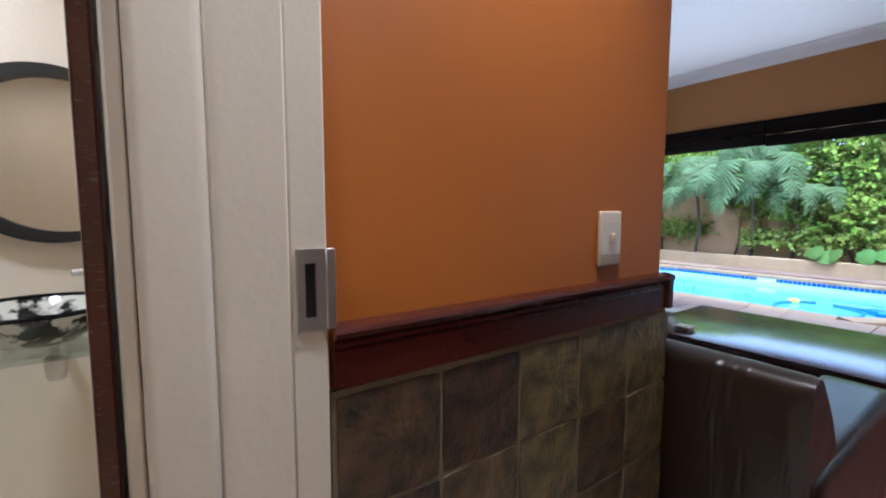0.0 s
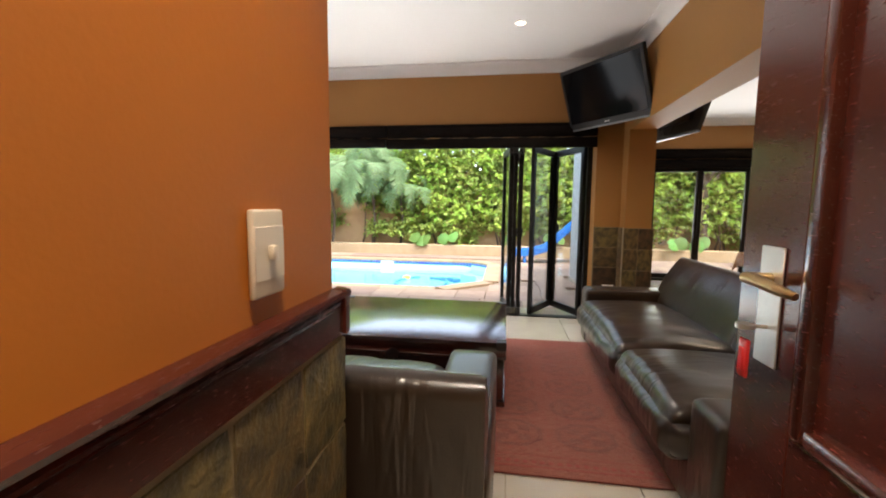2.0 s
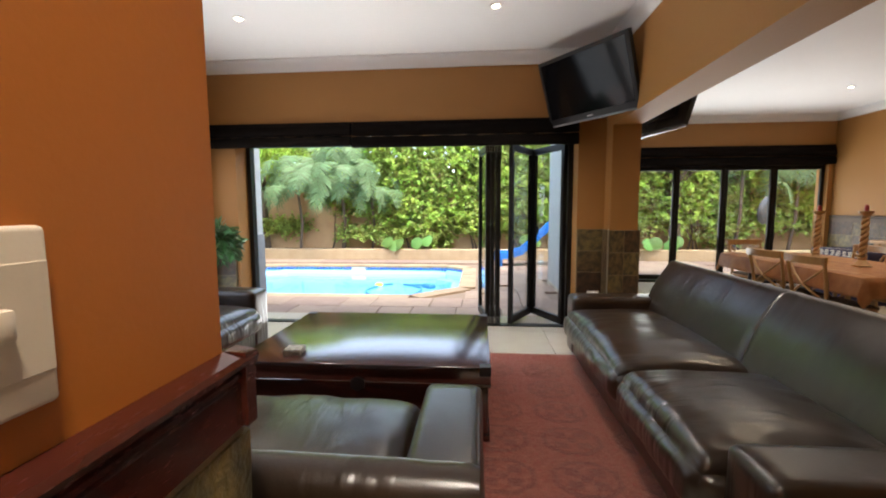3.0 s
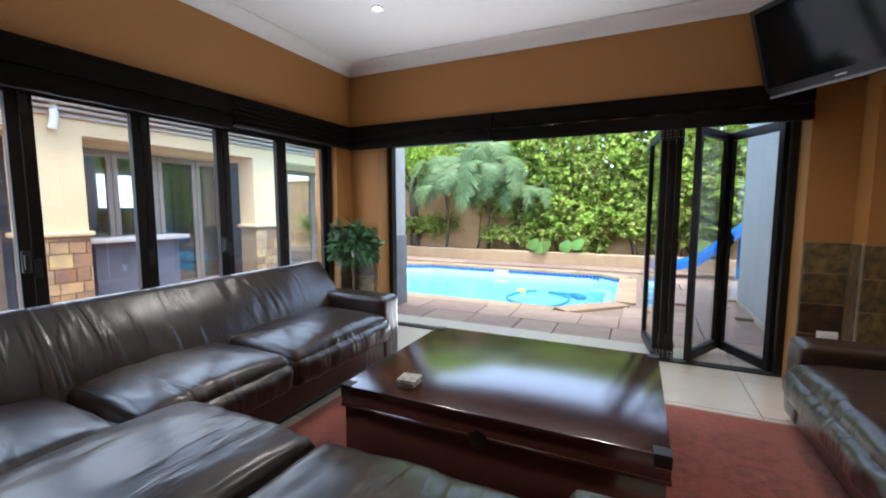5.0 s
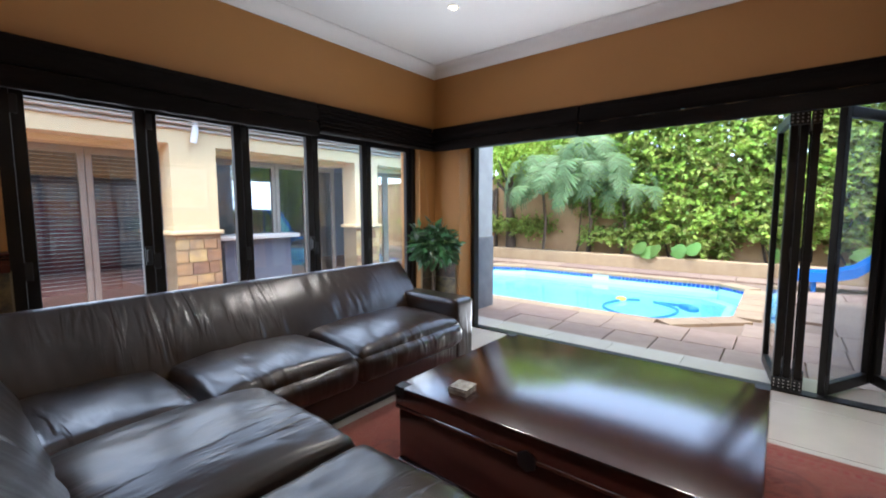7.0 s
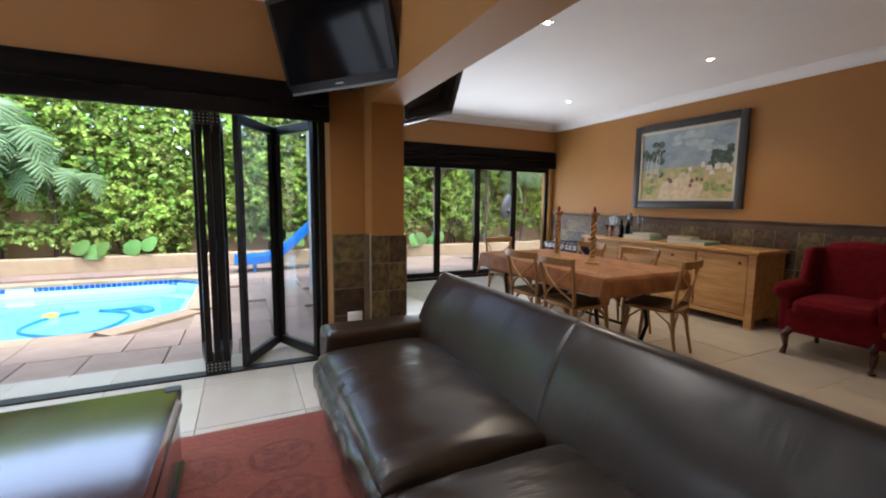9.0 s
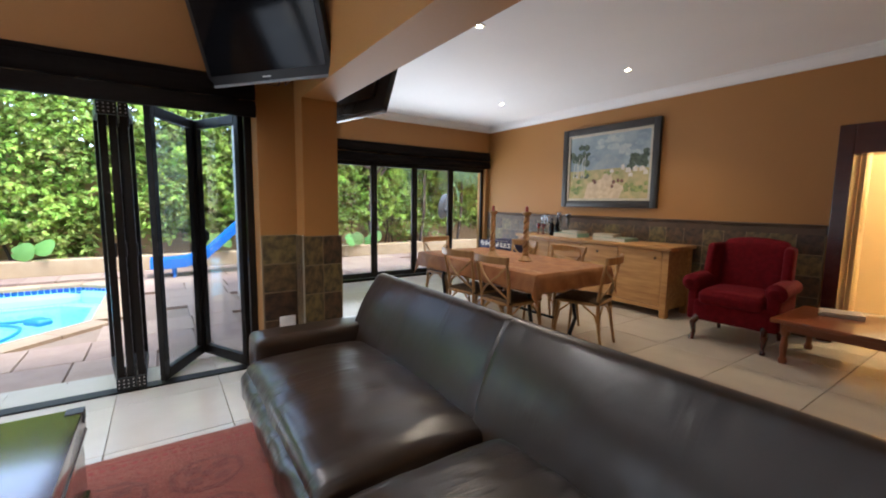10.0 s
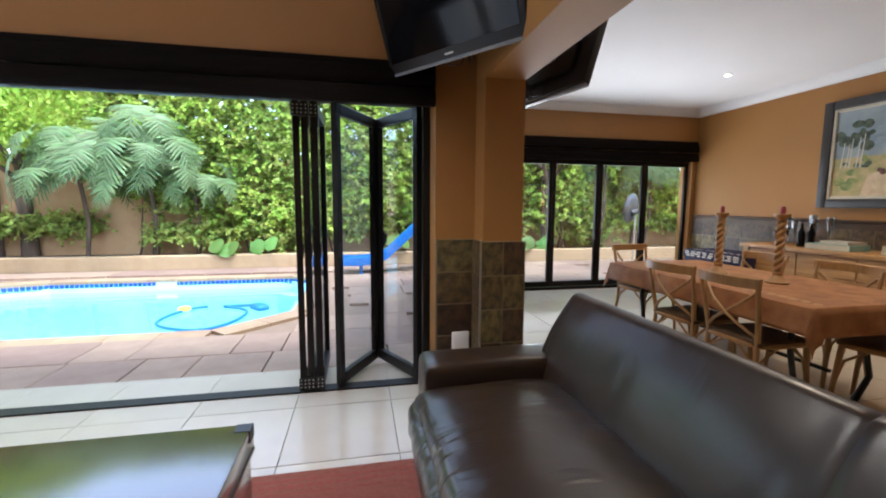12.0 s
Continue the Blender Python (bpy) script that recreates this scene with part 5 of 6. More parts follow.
# low side table with books
low = thing("low_table", pose(4.76, -4.3, 0), "low reddish wooden table with turned legs beside the armchair", "side table")
REDWOOD = mat("reddish_wood", (0.26, 0.075, 0.025), 0.3, second=(0.16, 0.04, 0.014), scale=4, stretch=(1, 7, 1), bump=0.02, coat=0.3)
part("tabletop", boxed(-0.5, 0.46, -0.42, 0.42, 0.36, 0.395, 0.006, 2), REDWOOD, low)
part("apron", boxed(-0.44, 0.4, -0.36, 0.36, 0.29, 0.36, 0.004, 1), REDWOOD, low)
for x in (-0.4, 0.37):
    for y in (-0.33, 0.33):
        part("leg", lathe(bmesh.new(), ((0.03, 0), (0.035, 0.03), (0.022, 0.06), (0.03, 0.16), (0.02, 0.24), (0.036, 0.26), (0.036, 0.32)), (x, y, 0), 16), REDWOOD, low)
book(4.9, -4.5, 0.396, 0.3, 0.22, 0.02, 12, (0.35, 0.3, 0.25), "thin grey-brown book on the low table")
book(4.9, -4.5, 0.417, 0.28, 0.2, 0.015, 18, (0.45, 0.42, 0.38), "thin pale magazine on the low table")

# patterned bench box at the end of the room
bench = thing("patterned_ottoman", pose(9.2, -4.52, 0), "navy ottoman box with pale printed bars on a cloth top", "ottoman")
NAVY = mat("navy_cloth", (0.03, 0.025, 0.07), 0.8, bump=0.08)
part("body", boxed(-0.46, 0.46, -0.3, 0.26, 0.0, 0.68, 0.012, 2), NAVY, bench)
part("cover", boxed(-0.475, 0.475, -0.315, 0.275, 0.6, 0.705, 0.015, 2), NAVY, bench)
rr = random.Random(5)
for r in range(4):
    for c in range(9):
        x = -0.43 + c * 0.098 + rr.uniform(-0.01, 0.01)
        w = rr.uniform(0.05, 0.08)
        if r < 3:
            part("printed_bar", boxed(x, x + w, 0.2755, 0.277, 0.62 + r * 0.027, 0.635 + r * 0.027), CREAMGLOSS, bench)
        else:
            part("printed_bar", boxed(x, x + w, 0.12, 0.16, 0.7055, 0.707), CREAMGLOSS, bench)
solid("folded_towel", soft(0.34, 0.26, 0.12, 0.04, 0.02, 0.008, 12, 8), mat("pale_blue_print", (0.4, 0.45, 0.65), 0.9, second=(0.6, 0.3, 0.35), scale=8, mix=0.9, bump=0.1), "pale blue patterned cushion on a dining chair", "cushion", m=pose(8.40, -2.7, 0.475))

# doorway in the south wall with a lit room behind it
bm = bmesh.new()
box(bm, 5.06, 5.18, -5.32, -5.05, 0, 2.14, 0.006, 2)
box(bm, 4.12, 4.24, -5.32, -5.05, 0, 2.14, 0.006, 2)
box(bm, 4.24, 5.06, -5.32, -5.05, 1.86, 2.14, 0.006, 2)
structure("door_frame_3", bm, DARKWOOD, "dark wooden frame of the doorway to the next room", "door frame")
YELLOW = mat("warm_cream_paint", (0.8, 0.62, 0.32), 0.5, second=(0.76, 0.58, 0.3), scale=2, bump=0.02)
structure("wall_next_room", box(box(boxed(3.0, 6.2, -7.2, -7.05, -0.02, CEIL), 3.0, 3.12, -7.05, -5.3, -0.02, CEIL), 6.08, 6.2, -7.05, -5.3, -0.02, CEIL), YELLOW, "warm cream painted walls of the next room")
structure("ceiling_next_room", boxed(3.0, 6.2, -7.2, -5.3, CEIL, CEIL + 0.1), WHITE, "white ceiling of the next room", "ceiling")
structure("floor_next_room", boxed(3.0, 6.2, -7.2, -5.3, -0.08, 0.0), FLOORT, "cream floor of the next room", "floor")
door_5 = thing("door_5", pose(5.04, -5.33, 0, 0, 0, -82), "open cream painted door with a small glazed panel", "door")
door_5["kind"] = "structure"
part("door_leaf", boxed(0, 0.8, -0.02, 0.02, 0.01, 2.02, 0.003, 1), YELLOW, door_5)
part("panel", boxed(0.12, 0.68, -0.026, 0.026, 1.1, 1.9, 0.01, 2), YELLOW, door_5)
part("lower_panel", boxed(0.12, 0.68, -0.026, 0.026, 0.2, 0.95, 0.01, 2), YELLOW, door_5)
lamp("next_room_light", "POINT", pose(4.5, -6.1, 2.5), 17, (1, 0.76, 0.42), radius=0.1)

# ---- outside: pool, terrace, garden wall, planting ----
POOL = [(9.3, 1.92), (10.05, 1.15), (12.4, 1.15), (12.8, 1.6), (12.8, 5.6), (12.2, 7.3), (10.4, 8.1), (9.3, 7.2)]
WATERZ = -0.26


def inset(poly, d):
    cx, cy = sum(p[0] for p in poly) / len(poly), sum(p[1] for p in poly) / len(poly)
    out = []
    for x, y in poly:
        v = Vector((x - cx, y - cy))
        v = v.normalized() * (v.length - d)
        out.append((cx + v.x, cy + v.y))
    return out


pool = thing("swimming_pool", pose(0, 0, 0), "blue plastered swimming pool with chamfered corners", "swimming pool")
bm = bmesh.new()
top, bot = [bm.verts.new((x, y, -0.09)) for x, y in POOL], [bm.verts.new((x, y, -1.3)) for x, y in inset(POOL, 0.15)]
for k in range(len(POOL)):
    q = (k + 1) % len(POOL)
    bm.faces.new((top[k], bot[k], bot[q], top[q]))
bm.faces.new(bot)
part("shell", bm, POOLM, pool, smooth=None)
bm = bmesh.new()
w = [bm.verts.new((x, y, WATERZ)) for x, y in inset(POOL, 0.002)]
bm.faces.new(w)
wt = part("water", bm, WATER, pool, "clear rippled water", smooth=None)
wt.visible_shadow = False
# step ledge just under the water
bm = bmesh.new()
a, b = [bm.verts.new((x, y, WATERZ - 0.1)) for x, y in inset(POOL, 0.01)], [bm.verts.new((x, y, WATERZ - 0.1)) for x, y in inset(POOL, 0.3)]
c = [bm.verts.new((x, y, -1.25)) for x, y in inset(POOL, 0.31)]
for k in range(len(POOL)):
    q = (k + 1) % len(POOL)
    bm.faces.new((a[k], a[q], b[q], b[k])), bm.faces.new((b[k], b[q], c[q], c[k]))
part("ledge", bm, POOLM, pool, smooth=None)
bm = bmesh.new()
for k in range(len(POOL)):
    p, q = Vector(POOL[k]), Vector(POOL[(k + 1) % len(POOL)])
    d = (q - p)
    n = int(d.length / 0.075)
    u = d / n
    nrm = Vector((-u.y, u.x)).normalized()
    for i in range(n):
        for r in range(2):
            z = -0.105 - r * 0.075
            s, e = p + u * (i + 0.06), p + u * (i + 0.94)
            vs = []
            for base in (s, e):
                for off in (-0.002, 0.008):
                    for zz in (z - 0.068, z):
                        vs.append(bm.verts.new((base.x + nrm.x * off, base.y + nrm.y * off, zz)))
            for f in ((2, 3, 7, 6), (0, 1, 3, 2), (4, 6, 7, 5), (1, 5, 7, 3), (0, 2, 6, 4)):
                bm.faces.new([vs[t] for t in f])
tiles = part("mosaic_band", bm, mat("blue_mosaic_tiles", (0.035, 0.1, 0.36), 0.2, second=(0.05, 0.16, 0.5), scale=3, bump=0.01, vary=0.5, island=True), pool, "dark blue mosaic waterline", smooth=None)
tiles["kind"] = "stuff"
part("skimmer", boxed(12.79, 12.81, 3.6, 3.95, -0.2, -0.1, 0.004, 1), WHITE, pool, "white skimmer mouth")
cope = thing("pool_coping", pose(0, 0, 0), "pale sandstone coping round the pool", "pool coping")
cope["kind"] = "structure"
for k in range(len(POOL)):
    p, q = Vector(POOL[k]), Vector(POOL[(k + 1) % len(POOL)])
    d = q - p
    n = max(1, round(d.length / 0.5))
    u = d / n
    nrm = Vector((u.y, -u.x)).normalized()
    for i in range(n):
        s, e = p + u * (i + 0.01), p + u * (i + 0.99)
        bm = bmesh.new()
        vs = [bm.verts.new((b.x + nrm.x * o, b.y + nrm.y * o, z)) for b in (s, e) for o in (-0.04, 0.26) for z in (-0.1, -0.052)]
        for f in ((0, 1, 3, 2), (4, 6, 7, 5), (1, 5, 7, 3), (0, 2, 6, 4), (0, 4, 5, 1), (2, 3, 7, 6)):
            bm.faces.new([vs[t] for t in f])
        part("coping_stone", bm, COPE, cope, smooth=None)

# cleaner hose and float
hose = thing("pool_cleaner", pose(0, 0, WATERZ + 0.02), "blue floating pool cleaner hose with a yellow float", "pool cleaner")
HOSEM = mat("blue_hose", (0.03, 0.2, 0.42), 0.4, bump=0.02)
part("hose", tube(bmesh.new(), [(10.65 + 0.62 * math.cos(a) + 0.05 * math.sin(3 * a), 2.45 + 0.52 * math.sin(a), 0) for a in [0.3 + k * 0.13 for k in range(46)]] + [(11.3, 2.0, -0.01), (11.25, 1.8, -0.05)], 0.022, 8), HOSEM, hose)
part("cleaner_head", soft(0.3, 0.18, 0.08, 0.03, 0.01, 0, 6), HOSEM, hose, m=pose(11.2, 1.85, -0.06, 0, 0, 40))
part("float", lathe(bmesh.new(), ((0.001, -0.03), (0.06, -0.02), (0.09, 0.01), (0.08, 0.04), (0.03, 0.06), (0.001, 0.06)), sides=20), mat("yellow_plastic", (0.7, 0.6, 0.08), 0.4, bump=0), hose, "yellow float", m=pose(11.1, 2.86, 0))

# planter wall and garden wall
planter = structure("planter_wall", boxed(14.25, 14.5, -9, 9.5, -0.1, 0.2, 0.02, 2), PLANTER, "low sandstone planter wall along the garden", "planter wall")
structure("planter_soil", boxed(14.5, 15.35, -9, 9.5, -0.1, 0.13), SOIL, "dark soil bed behind the planter wall", "soil")
garden_wall = structure("garden_wall", box(boxed(15.35, 15.6, -9, 14, -0.1, 2.3), 10.0, 15.6, -9.2, -9.0, -0.1, 2.2), WALLTAN, "weathered tan garden wall behind the plants")
structure("garden_wall_cap", boxed(15.3, 15.65, -9, 14, 2.3, 2.36, 0.01, 1), WALLTAN, "tan coping of the garden wall")
fence = thing("slatted_gate", pose(15.2, 8.7, 0), "grey wooden slatted gate beside the palm", "gate")
for k in range(16):
    part("slat", boxed(-0.02, 0.02, -0.75 + k * 0.1, -0.68 + k * 0.1, 1.3, 1.95, 0.004, 1), BARK, fence)
for z in (1.4, 1.85):
    part("rail", boxed(0.02, 0.05, -0.8, 0.9, z - 0.03, z + 0.03), BARK, fence)
for y in (-0.8, 0.86):
    part("post", boxed(-0.04, 0.04, y, y + 0.08, -0.1, 2.0), BARK, fence)


def sprigs(name, n, per, place, size, material, seed, label, reach=0.34, aspect=0.66):
    """Leafy shoots: each starts at place(rng) and carries pointed folded leaves along its length."""
    r = np.random.RandomState(seed)
    P, N = place(r, n)
    D = N * 0.75 + r.normal(size=(n, 3)) * 0.45
    D /= np.linalg.norm(D, axis=1, keepdims=True)
    reach = reach * (0.5 + r.rand(n))
    along = (np.arange(per) + 0.6) / per
    base = (P[:, None] + D[:, None] * (reach[:, None] * along)[:, :, None]).reshape(-1, 3)
    D, m = np.repeat(D, per, 0), n * per
    base[:, 2] -= 0.25 * (np.tile(along, n) ** 2) * np.repeat(reach, per)
    F = np.array((-0.5, 0.0, 0.75)) + r.normal(size=(m, 3)) * 0.42
    T = D * 0.5 + r.normal(size=(m, 3)) * 0.75 + np.array((0, 0, -0.35))
    F /= np.linalg.norm(F, axis=1, keepdims=True)
    T -= F * (T * F).sum(1, keepdims=True)
    T /= np.linalg.norm(T, axis=1, keepdims=True)
    S = np.cross(F, T)
    L = (size * (0.55 + 0.8 * r.rand(m)) * np.tile(1.1 - 0.4 * along, n))[:, None]
    W = L * aspect * 0.5
    pts = np.stack([base, base + T * L * 0.28 + S * W * 0.95 + F * W * 0.3, base + T * L * 0.66 + S * W * 0.75 + F * W * 0.22, base + T * L - F * W * 0.2, base + T * L * 0.66 - S * W * 0.75 + F * W * 0.22, base + T * L * 0.28 - S * W * 0.95 + F * W * 0.3], 1).reshape(-1, 3)
    idx = np.arange(m)[:, None] * 6
    faces = np.concatenate([idx + [0, 1, 2, 3], idx + [0, 3, 4, 5]], 1).reshape(-1, 4)
    me = bpy.data.meshes.new(name)
    me.from_pydata(pts.tolist(), [], faces.tolist())
    me.materials.append(material)
    ob = new(name, me)
    return tagged(ob, label, "hedge", kind="stuff")


def hedge_at(x, y0, y1, z0, z1, bulge, holes=0.0, seed=0):
    def place(r, n):
        y, z = y0 + (y1 - y0) * r.rand(n), z0 + (z1 - z0) * r.rand(n)
        b = np.array([noise.noise(Vector((a * 0.9, c * 0.9, seed))) + 0.6 * noise.noise(Vector((a * 2.6, c * 2.6, seed + 5))) for a, c in zip(y, z)])
        low = np.array([0.5 + 0.5 * noise.noise(Vector((a * 0.8, 3.3, seed))) + 0.3 * noise.noise(Vector((a * 2.9, 1.3, seed))) + 0.9 * min(1, max(0, (a - 3.6) / 1.2)) for a in y])
        keep = z > low
        z = np.where(keep, z, z + (z1 - z) * 0.6)
        top = np.array([0.12 * noise.noise(Vector((a * 2.1, 7.7, seed))) for a in y])
        z = np.minimum(z, z1 + top + 0.1 * r.normal(size=n))
        depth = r.rand(n) ** 1.5 * 0.35
        p = np.stack([x - bulge * (0.5 + b) + depth, y, z], 1)
        nn = np.stack([-0.75 + 0.5 * r.normal(size=n), 0.55 * r.normal(size=n), 0.6 + 0.5 * r.normal(size=n)], 1)
        return p, nn / np.linalg.norm(nn, axis=1, keepdims=True)
    return place


sprigs("hedge", 9500, 9, hedge_at(15.2, -9, 6.0, 0.2, 4.15, 0.34), 0.122, LEAF, 1, "dense leafy green creeper hedge over the garden wall")
sprigs("hedge", 2100, 7, hedge_at(14.95, -9, 6.0, 0.75, 4.2, 0.4, seed=2), 0.115, LIMELEAF, 7, "bright young shoots on the creeper hedge", 0.3)
sprigs("hedge", 1700, 9, hedge_at(15.75, -9, 6.0, 2.0, 4.4, 0.2, seed=4), 0.19, LEAF, 21, "deeper foliage of the creeper hedge above the wall")
sprigs("hedge", 520, 9, hedge_at(15.25, 6.0, 12, 0.2, 1.0, 0.3, seed=5), 0.13, LEAF, 3, "low green shrubs by the garden wall")
sprigs("hedge", 190, 7, hedge_at(14.95, 2.8, 5.0, 0.15, 0.75, 0.2, seed=9), 0.13, LEAF, 11, "low trailing plants in the planter")
# shaded backing twigs inside the hedge
bm = bmesh.new()
rr = random.Random(8)
for k in range(22):
    y, z = rr.uniform(-8.5, 6.0), rr.uniform(0.1, 0.4)
    pts = [(15.2, y, 0.1)]
    for s in range(5):
        pts.append((15.15 + rr.uniform(-0.15, 0.1), pts[-1][1] + rr.uniform(-0.18, 0.18), pts[-1][2] + rr.uniform(0.25, 0.6)))
    tube(bm, pts, [0.03, 0.025, 0.02, 0.016, 0.012, 0.007], 6)
tagged(new("creeper_stems", finish("creeper_stems", bm, BARK, 50)), "bare brown creeper stems behind the leaves", "hedge", kind="stuff")


def lobed_leaf(bm, base, facing, length, rng, lobes=12):
    """A deeply cut feather-shaped leaf: an arching midrib with finger lobes that droop on both sides."""
    out = Vector(facing).normalized()
    side = out.cross(Vector((0, 0, 1))).normalized()
    base = Vector(base)
    twist = rng.uniform(-0.35, 0.35)

    def rib(t):
        return base + out * length * (0.55 * t - 0.2 * t * t) + Vector((0, 0, length * (0.14 * t - 0.85 * t * t))) + side * twist * length * t * t

    for s in (-1, 1):
        for k in range(lobes):
            t = 0.04 + 0.9 * k / (lobes - 1)
            p = rib(t)
            ahead = (rib(t + 0.04) - rib(t)).normalized()
            across = (side * s - ahead * (side * s).dot(ahead)).normalized()
            ang = 1.85 - 1.35 * t + rng.uniform(-0.1, 0.1)
            d = ahead * math.cos(ang) + across * math.sin(ang)
            span = length * (0.16 + 0.33 * math.sin(math.pi * (0.3 + 0.62 * t))) * rng.uniform(0.85, 1.1)
            up = d.cross(ahead).normalized() * s
            wid = ahead * length * 0.036
            rows = []
            for q, w in ((0.0, 0.75), (0.4, 1.0), (0.75, 0.8), (1.0, 0.12)):
                c = p + d * span * q + Vector((0, 0, -span * 0.16 * q * q)) + up * length * 0.02 * math.sin(math.pi * q)
                rows.append((bm.verts.new(c + wid * w), bm.verts.new(c + up * length * 0.012), bm.verts.new(c - wid * w)))
            for (a, b, c), (e, f, g) in zip(rows, rows[1:]):
                bm.faces.new((a, b, f, e)), bm.faces.new((b, c, g, f))
    strip = []
    for q in range(9):
        t = q / 8
        w = side * length * (0.075 * (1 - t) + 0.012)
        strip.append((bm.verts.new(rib(t) + w), bm.verts.new(rib(t) - w)))
    for (a, b), (c, d) in zip(strip, strip[1:]):
        bm.faces.new((a, b, d, c))


def philodendron(x, y, h, n, length, seed, label, spread=0.5):
    ob = thing("philodendron", pose(x, y, 0.1), label, "large-leaved plant", "large-leaved garden plants")
    rng = random.Random(seed)
    part("trunk", tube(bmesh.new(), ((0.15, 0.1, 0), (0.1, 0.0, h * 0.35), (0.0, 0.05, h * 0.7), (0.05, 0, h)), (0.045, 0.042, 0.04, 0.03), 10), BARK, ob)
    bms = bmesh.new()
    for k in range(n):
        a = math.pi + (2 * (k + rng.random()) / n - 1) * 1.75
        e = rng.uniform(-0.3, 1.0)
        v = Vector((math.cos(a) * math.cos(e), math.sin(a) * math.cos(e), math.sin(e)))
        st = Vector((0.03, rng.uniform(-0.06, 0.06), h * rng.uniform(0.72, 1.0)))
        en = st + v * rng.uniform(0.35, 0.85) * (spread / 0.5) + Vector((0, 0, 0.1))
        tube(bms, (st, (st + en) / 2 + Vector((0, 0, 0.08)), en), (0.014, 0.012, 0.009), 5)
        bml = bmesh.new()
        lobed_leaf(bml, en, (v.x * 0.7 - 0.25, v.y, 0), length * rng.uniform(0.75, 1.15), rng)
        part("leaf", bml, PALELEAF, ob, smooth=80)
    part("stalks", bms, LIMELEAF, ob)["kind"] = "stuff"
    return ob


philodendron(14.75, 6.05, 2.35, 40, 0.8, 1, "large philodendron with drooping lobed grey-green leaves", 0.6)
philodendron(14.75, 4.75, 2.4, 40, 0.8, 2, "large philodendron with drooping lobed grey-green leaves", 0.6)
philodendron(14.9, 3.9, 1.9, 8, 0.7, 3, "smaller philodendron with lobed leaves against the hedge")
philodendron(14.7, -6.2, 2.7, 10, 0.8, 4, "philodendron with broad lobed leaves seen from the dining room")
philodendron(14.7, -7.6, 2.6, 12, 0.8, 6, "tall philodendron with broad lobed leaves beside the fence")


def tree(x, y, h, seed, material, crown_r, label, n=900, leaf=0.14):
    ob = thing("tree", pose(x, y, 0), label, "tree", "garden trees")
    rng = random.Random(seed)
    bm = tube(bmesh.new(), ((0, 0, -0.1), (0.03, 0.02, h * 0.3), (-0.03, 0.05, h * 0.6), (0, 0, h * 0.8)), (0.17, 0.14, 0.12, 0.07), 12)
    part("trunk", bm, BARK, ob)
    for k in range(7):
        a = k * 2.4
        part("limb", tube(bmesh.new(), ((0, 0, h * (0.55 + 0.03 * k)), (0.5 * crown_r * math.cos(a), 0.5 * crown_r * math.sin(a), h * 0.8), (0.9 * crown_r * math.cos(a), 0.9 * crown_r * math.sin(a), h * 0.95)), (0.06, 0.04, 0.015), 7), BARK, ob)
    leaf_cloud("crown", (0, 0, h), (crown_r, crown_r, crown_r * 0.7), n, leaf, material, ob, seed, shell=0.3)
    return ob


tree(15.2, 7.4, 2.95, 1, LIMELEAF, 1.3, "garden tree with a stout brown trunk and lime leaves", 2400)
tree(17.0, 8.6, 4.6, 2, LIMELEAF, 2.8, "tall bright lime green tree behind the garden wall", 9000, 0.24)
tree(14.9, -4.6, 3.0, 5, LEAF, 0.9, "slim garden tree with a leaning trunk near the planter", 700)


def elephant_ear(x, y, seed):
    ob = thing("elephant_ear_plant", pose(x, y, 0.13), "low plant with broad heart-shaped light green leaves", "leafy plant", "broad-leaved plants in the planter")
    rng = random.Random(seed)
    for k in range(2):
        a = rng.uniform(2.0, 4.3)
        r, z = rng.uniform(0.1, 0.32), rng.uniform(0.16, 0.36)
        c = Vector((r * math.cos(a), r * math.sin(a), z))
        part("stalk", tube(bmesh.new(), ((0, 0, 0), c * 0.6 + Vector((0, 0, 0.08)), c), 0.008, 6), LIMELEAF, ob)
        bm = bmesh.new()
        mid = bm.verts.new((0, 0, 0.012))
        ring = [bm.verts.new((0.17 * math.sin(t) * (1 - 0.25 * math.cos(t)), 0.2 * math.cos(t) - 0.07 * (1 if abs(t) < 0.3 else 0), -0.02 * abs(math.sin(t)))) for t in [2 * math.pi * i / 16 for i in range(16)]]
        for i in range(16):
            bm.faces.new((mid, ring[i], ring[(i + 1) % 16]))
        part("leaf", bm, EARLEAF, ob, m=Matrix.Translation(c) @ pose(0, 0, 0, rng.uniform(-20, 10), rng.uniform(-75, -45), rng.uniform(-40, 40)), smooth=60)
    return ob


for k, (x, y) in enumerate(((14.42, 3.45), (14.45, 2.95), (14.4, 2.5), (14.45, -0.6), (14.42, -3.6), (14.45, -4.4))):
    elephant_ear(x, y, k + 2)

# slide
SLB = mat("blue_fibreglass", (0.03, 0.16, 0.55), 0.25, second=(0.04, 0.2, 0.6), bump=0.01)
SLIDE_RUN = ((0.66, 0.15), (0.4, 0.14), (0.1, 0.16), (-0.2, 0.26), (-0.55, 0.58), (-1.0, 1.0), (-1.5, 1.38), (-1.9, 1.42))
slide = thing("pool_slide", pose(13.0, 0, 0), "blue fibreglass pool slide with a pale green bed", "pool slide")
for s in (-1, 1):
    bm = bmesh.new()
    rows = []
    for y, z in SLIDE_RUN:
        rows.append([bm.verts.new((s * 0.24 + dx, y, z + dz)) for dx, dz in ((-0.025, -0.03), (0.025, -0.03), (0.03, 0.13), (-0.03, 0.13))])
    for p, q in zip(rows, rows[1:]):
        for i in range(4):
            bm.faces.new((p[i], q[i], q[(i + 1) % 4], p[(i + 1) % 4]))
    bm.faces.new(rows[0]), bm.faces.new(rows[-1][::-1])
    part("side_rail", bm, SLB, slide)
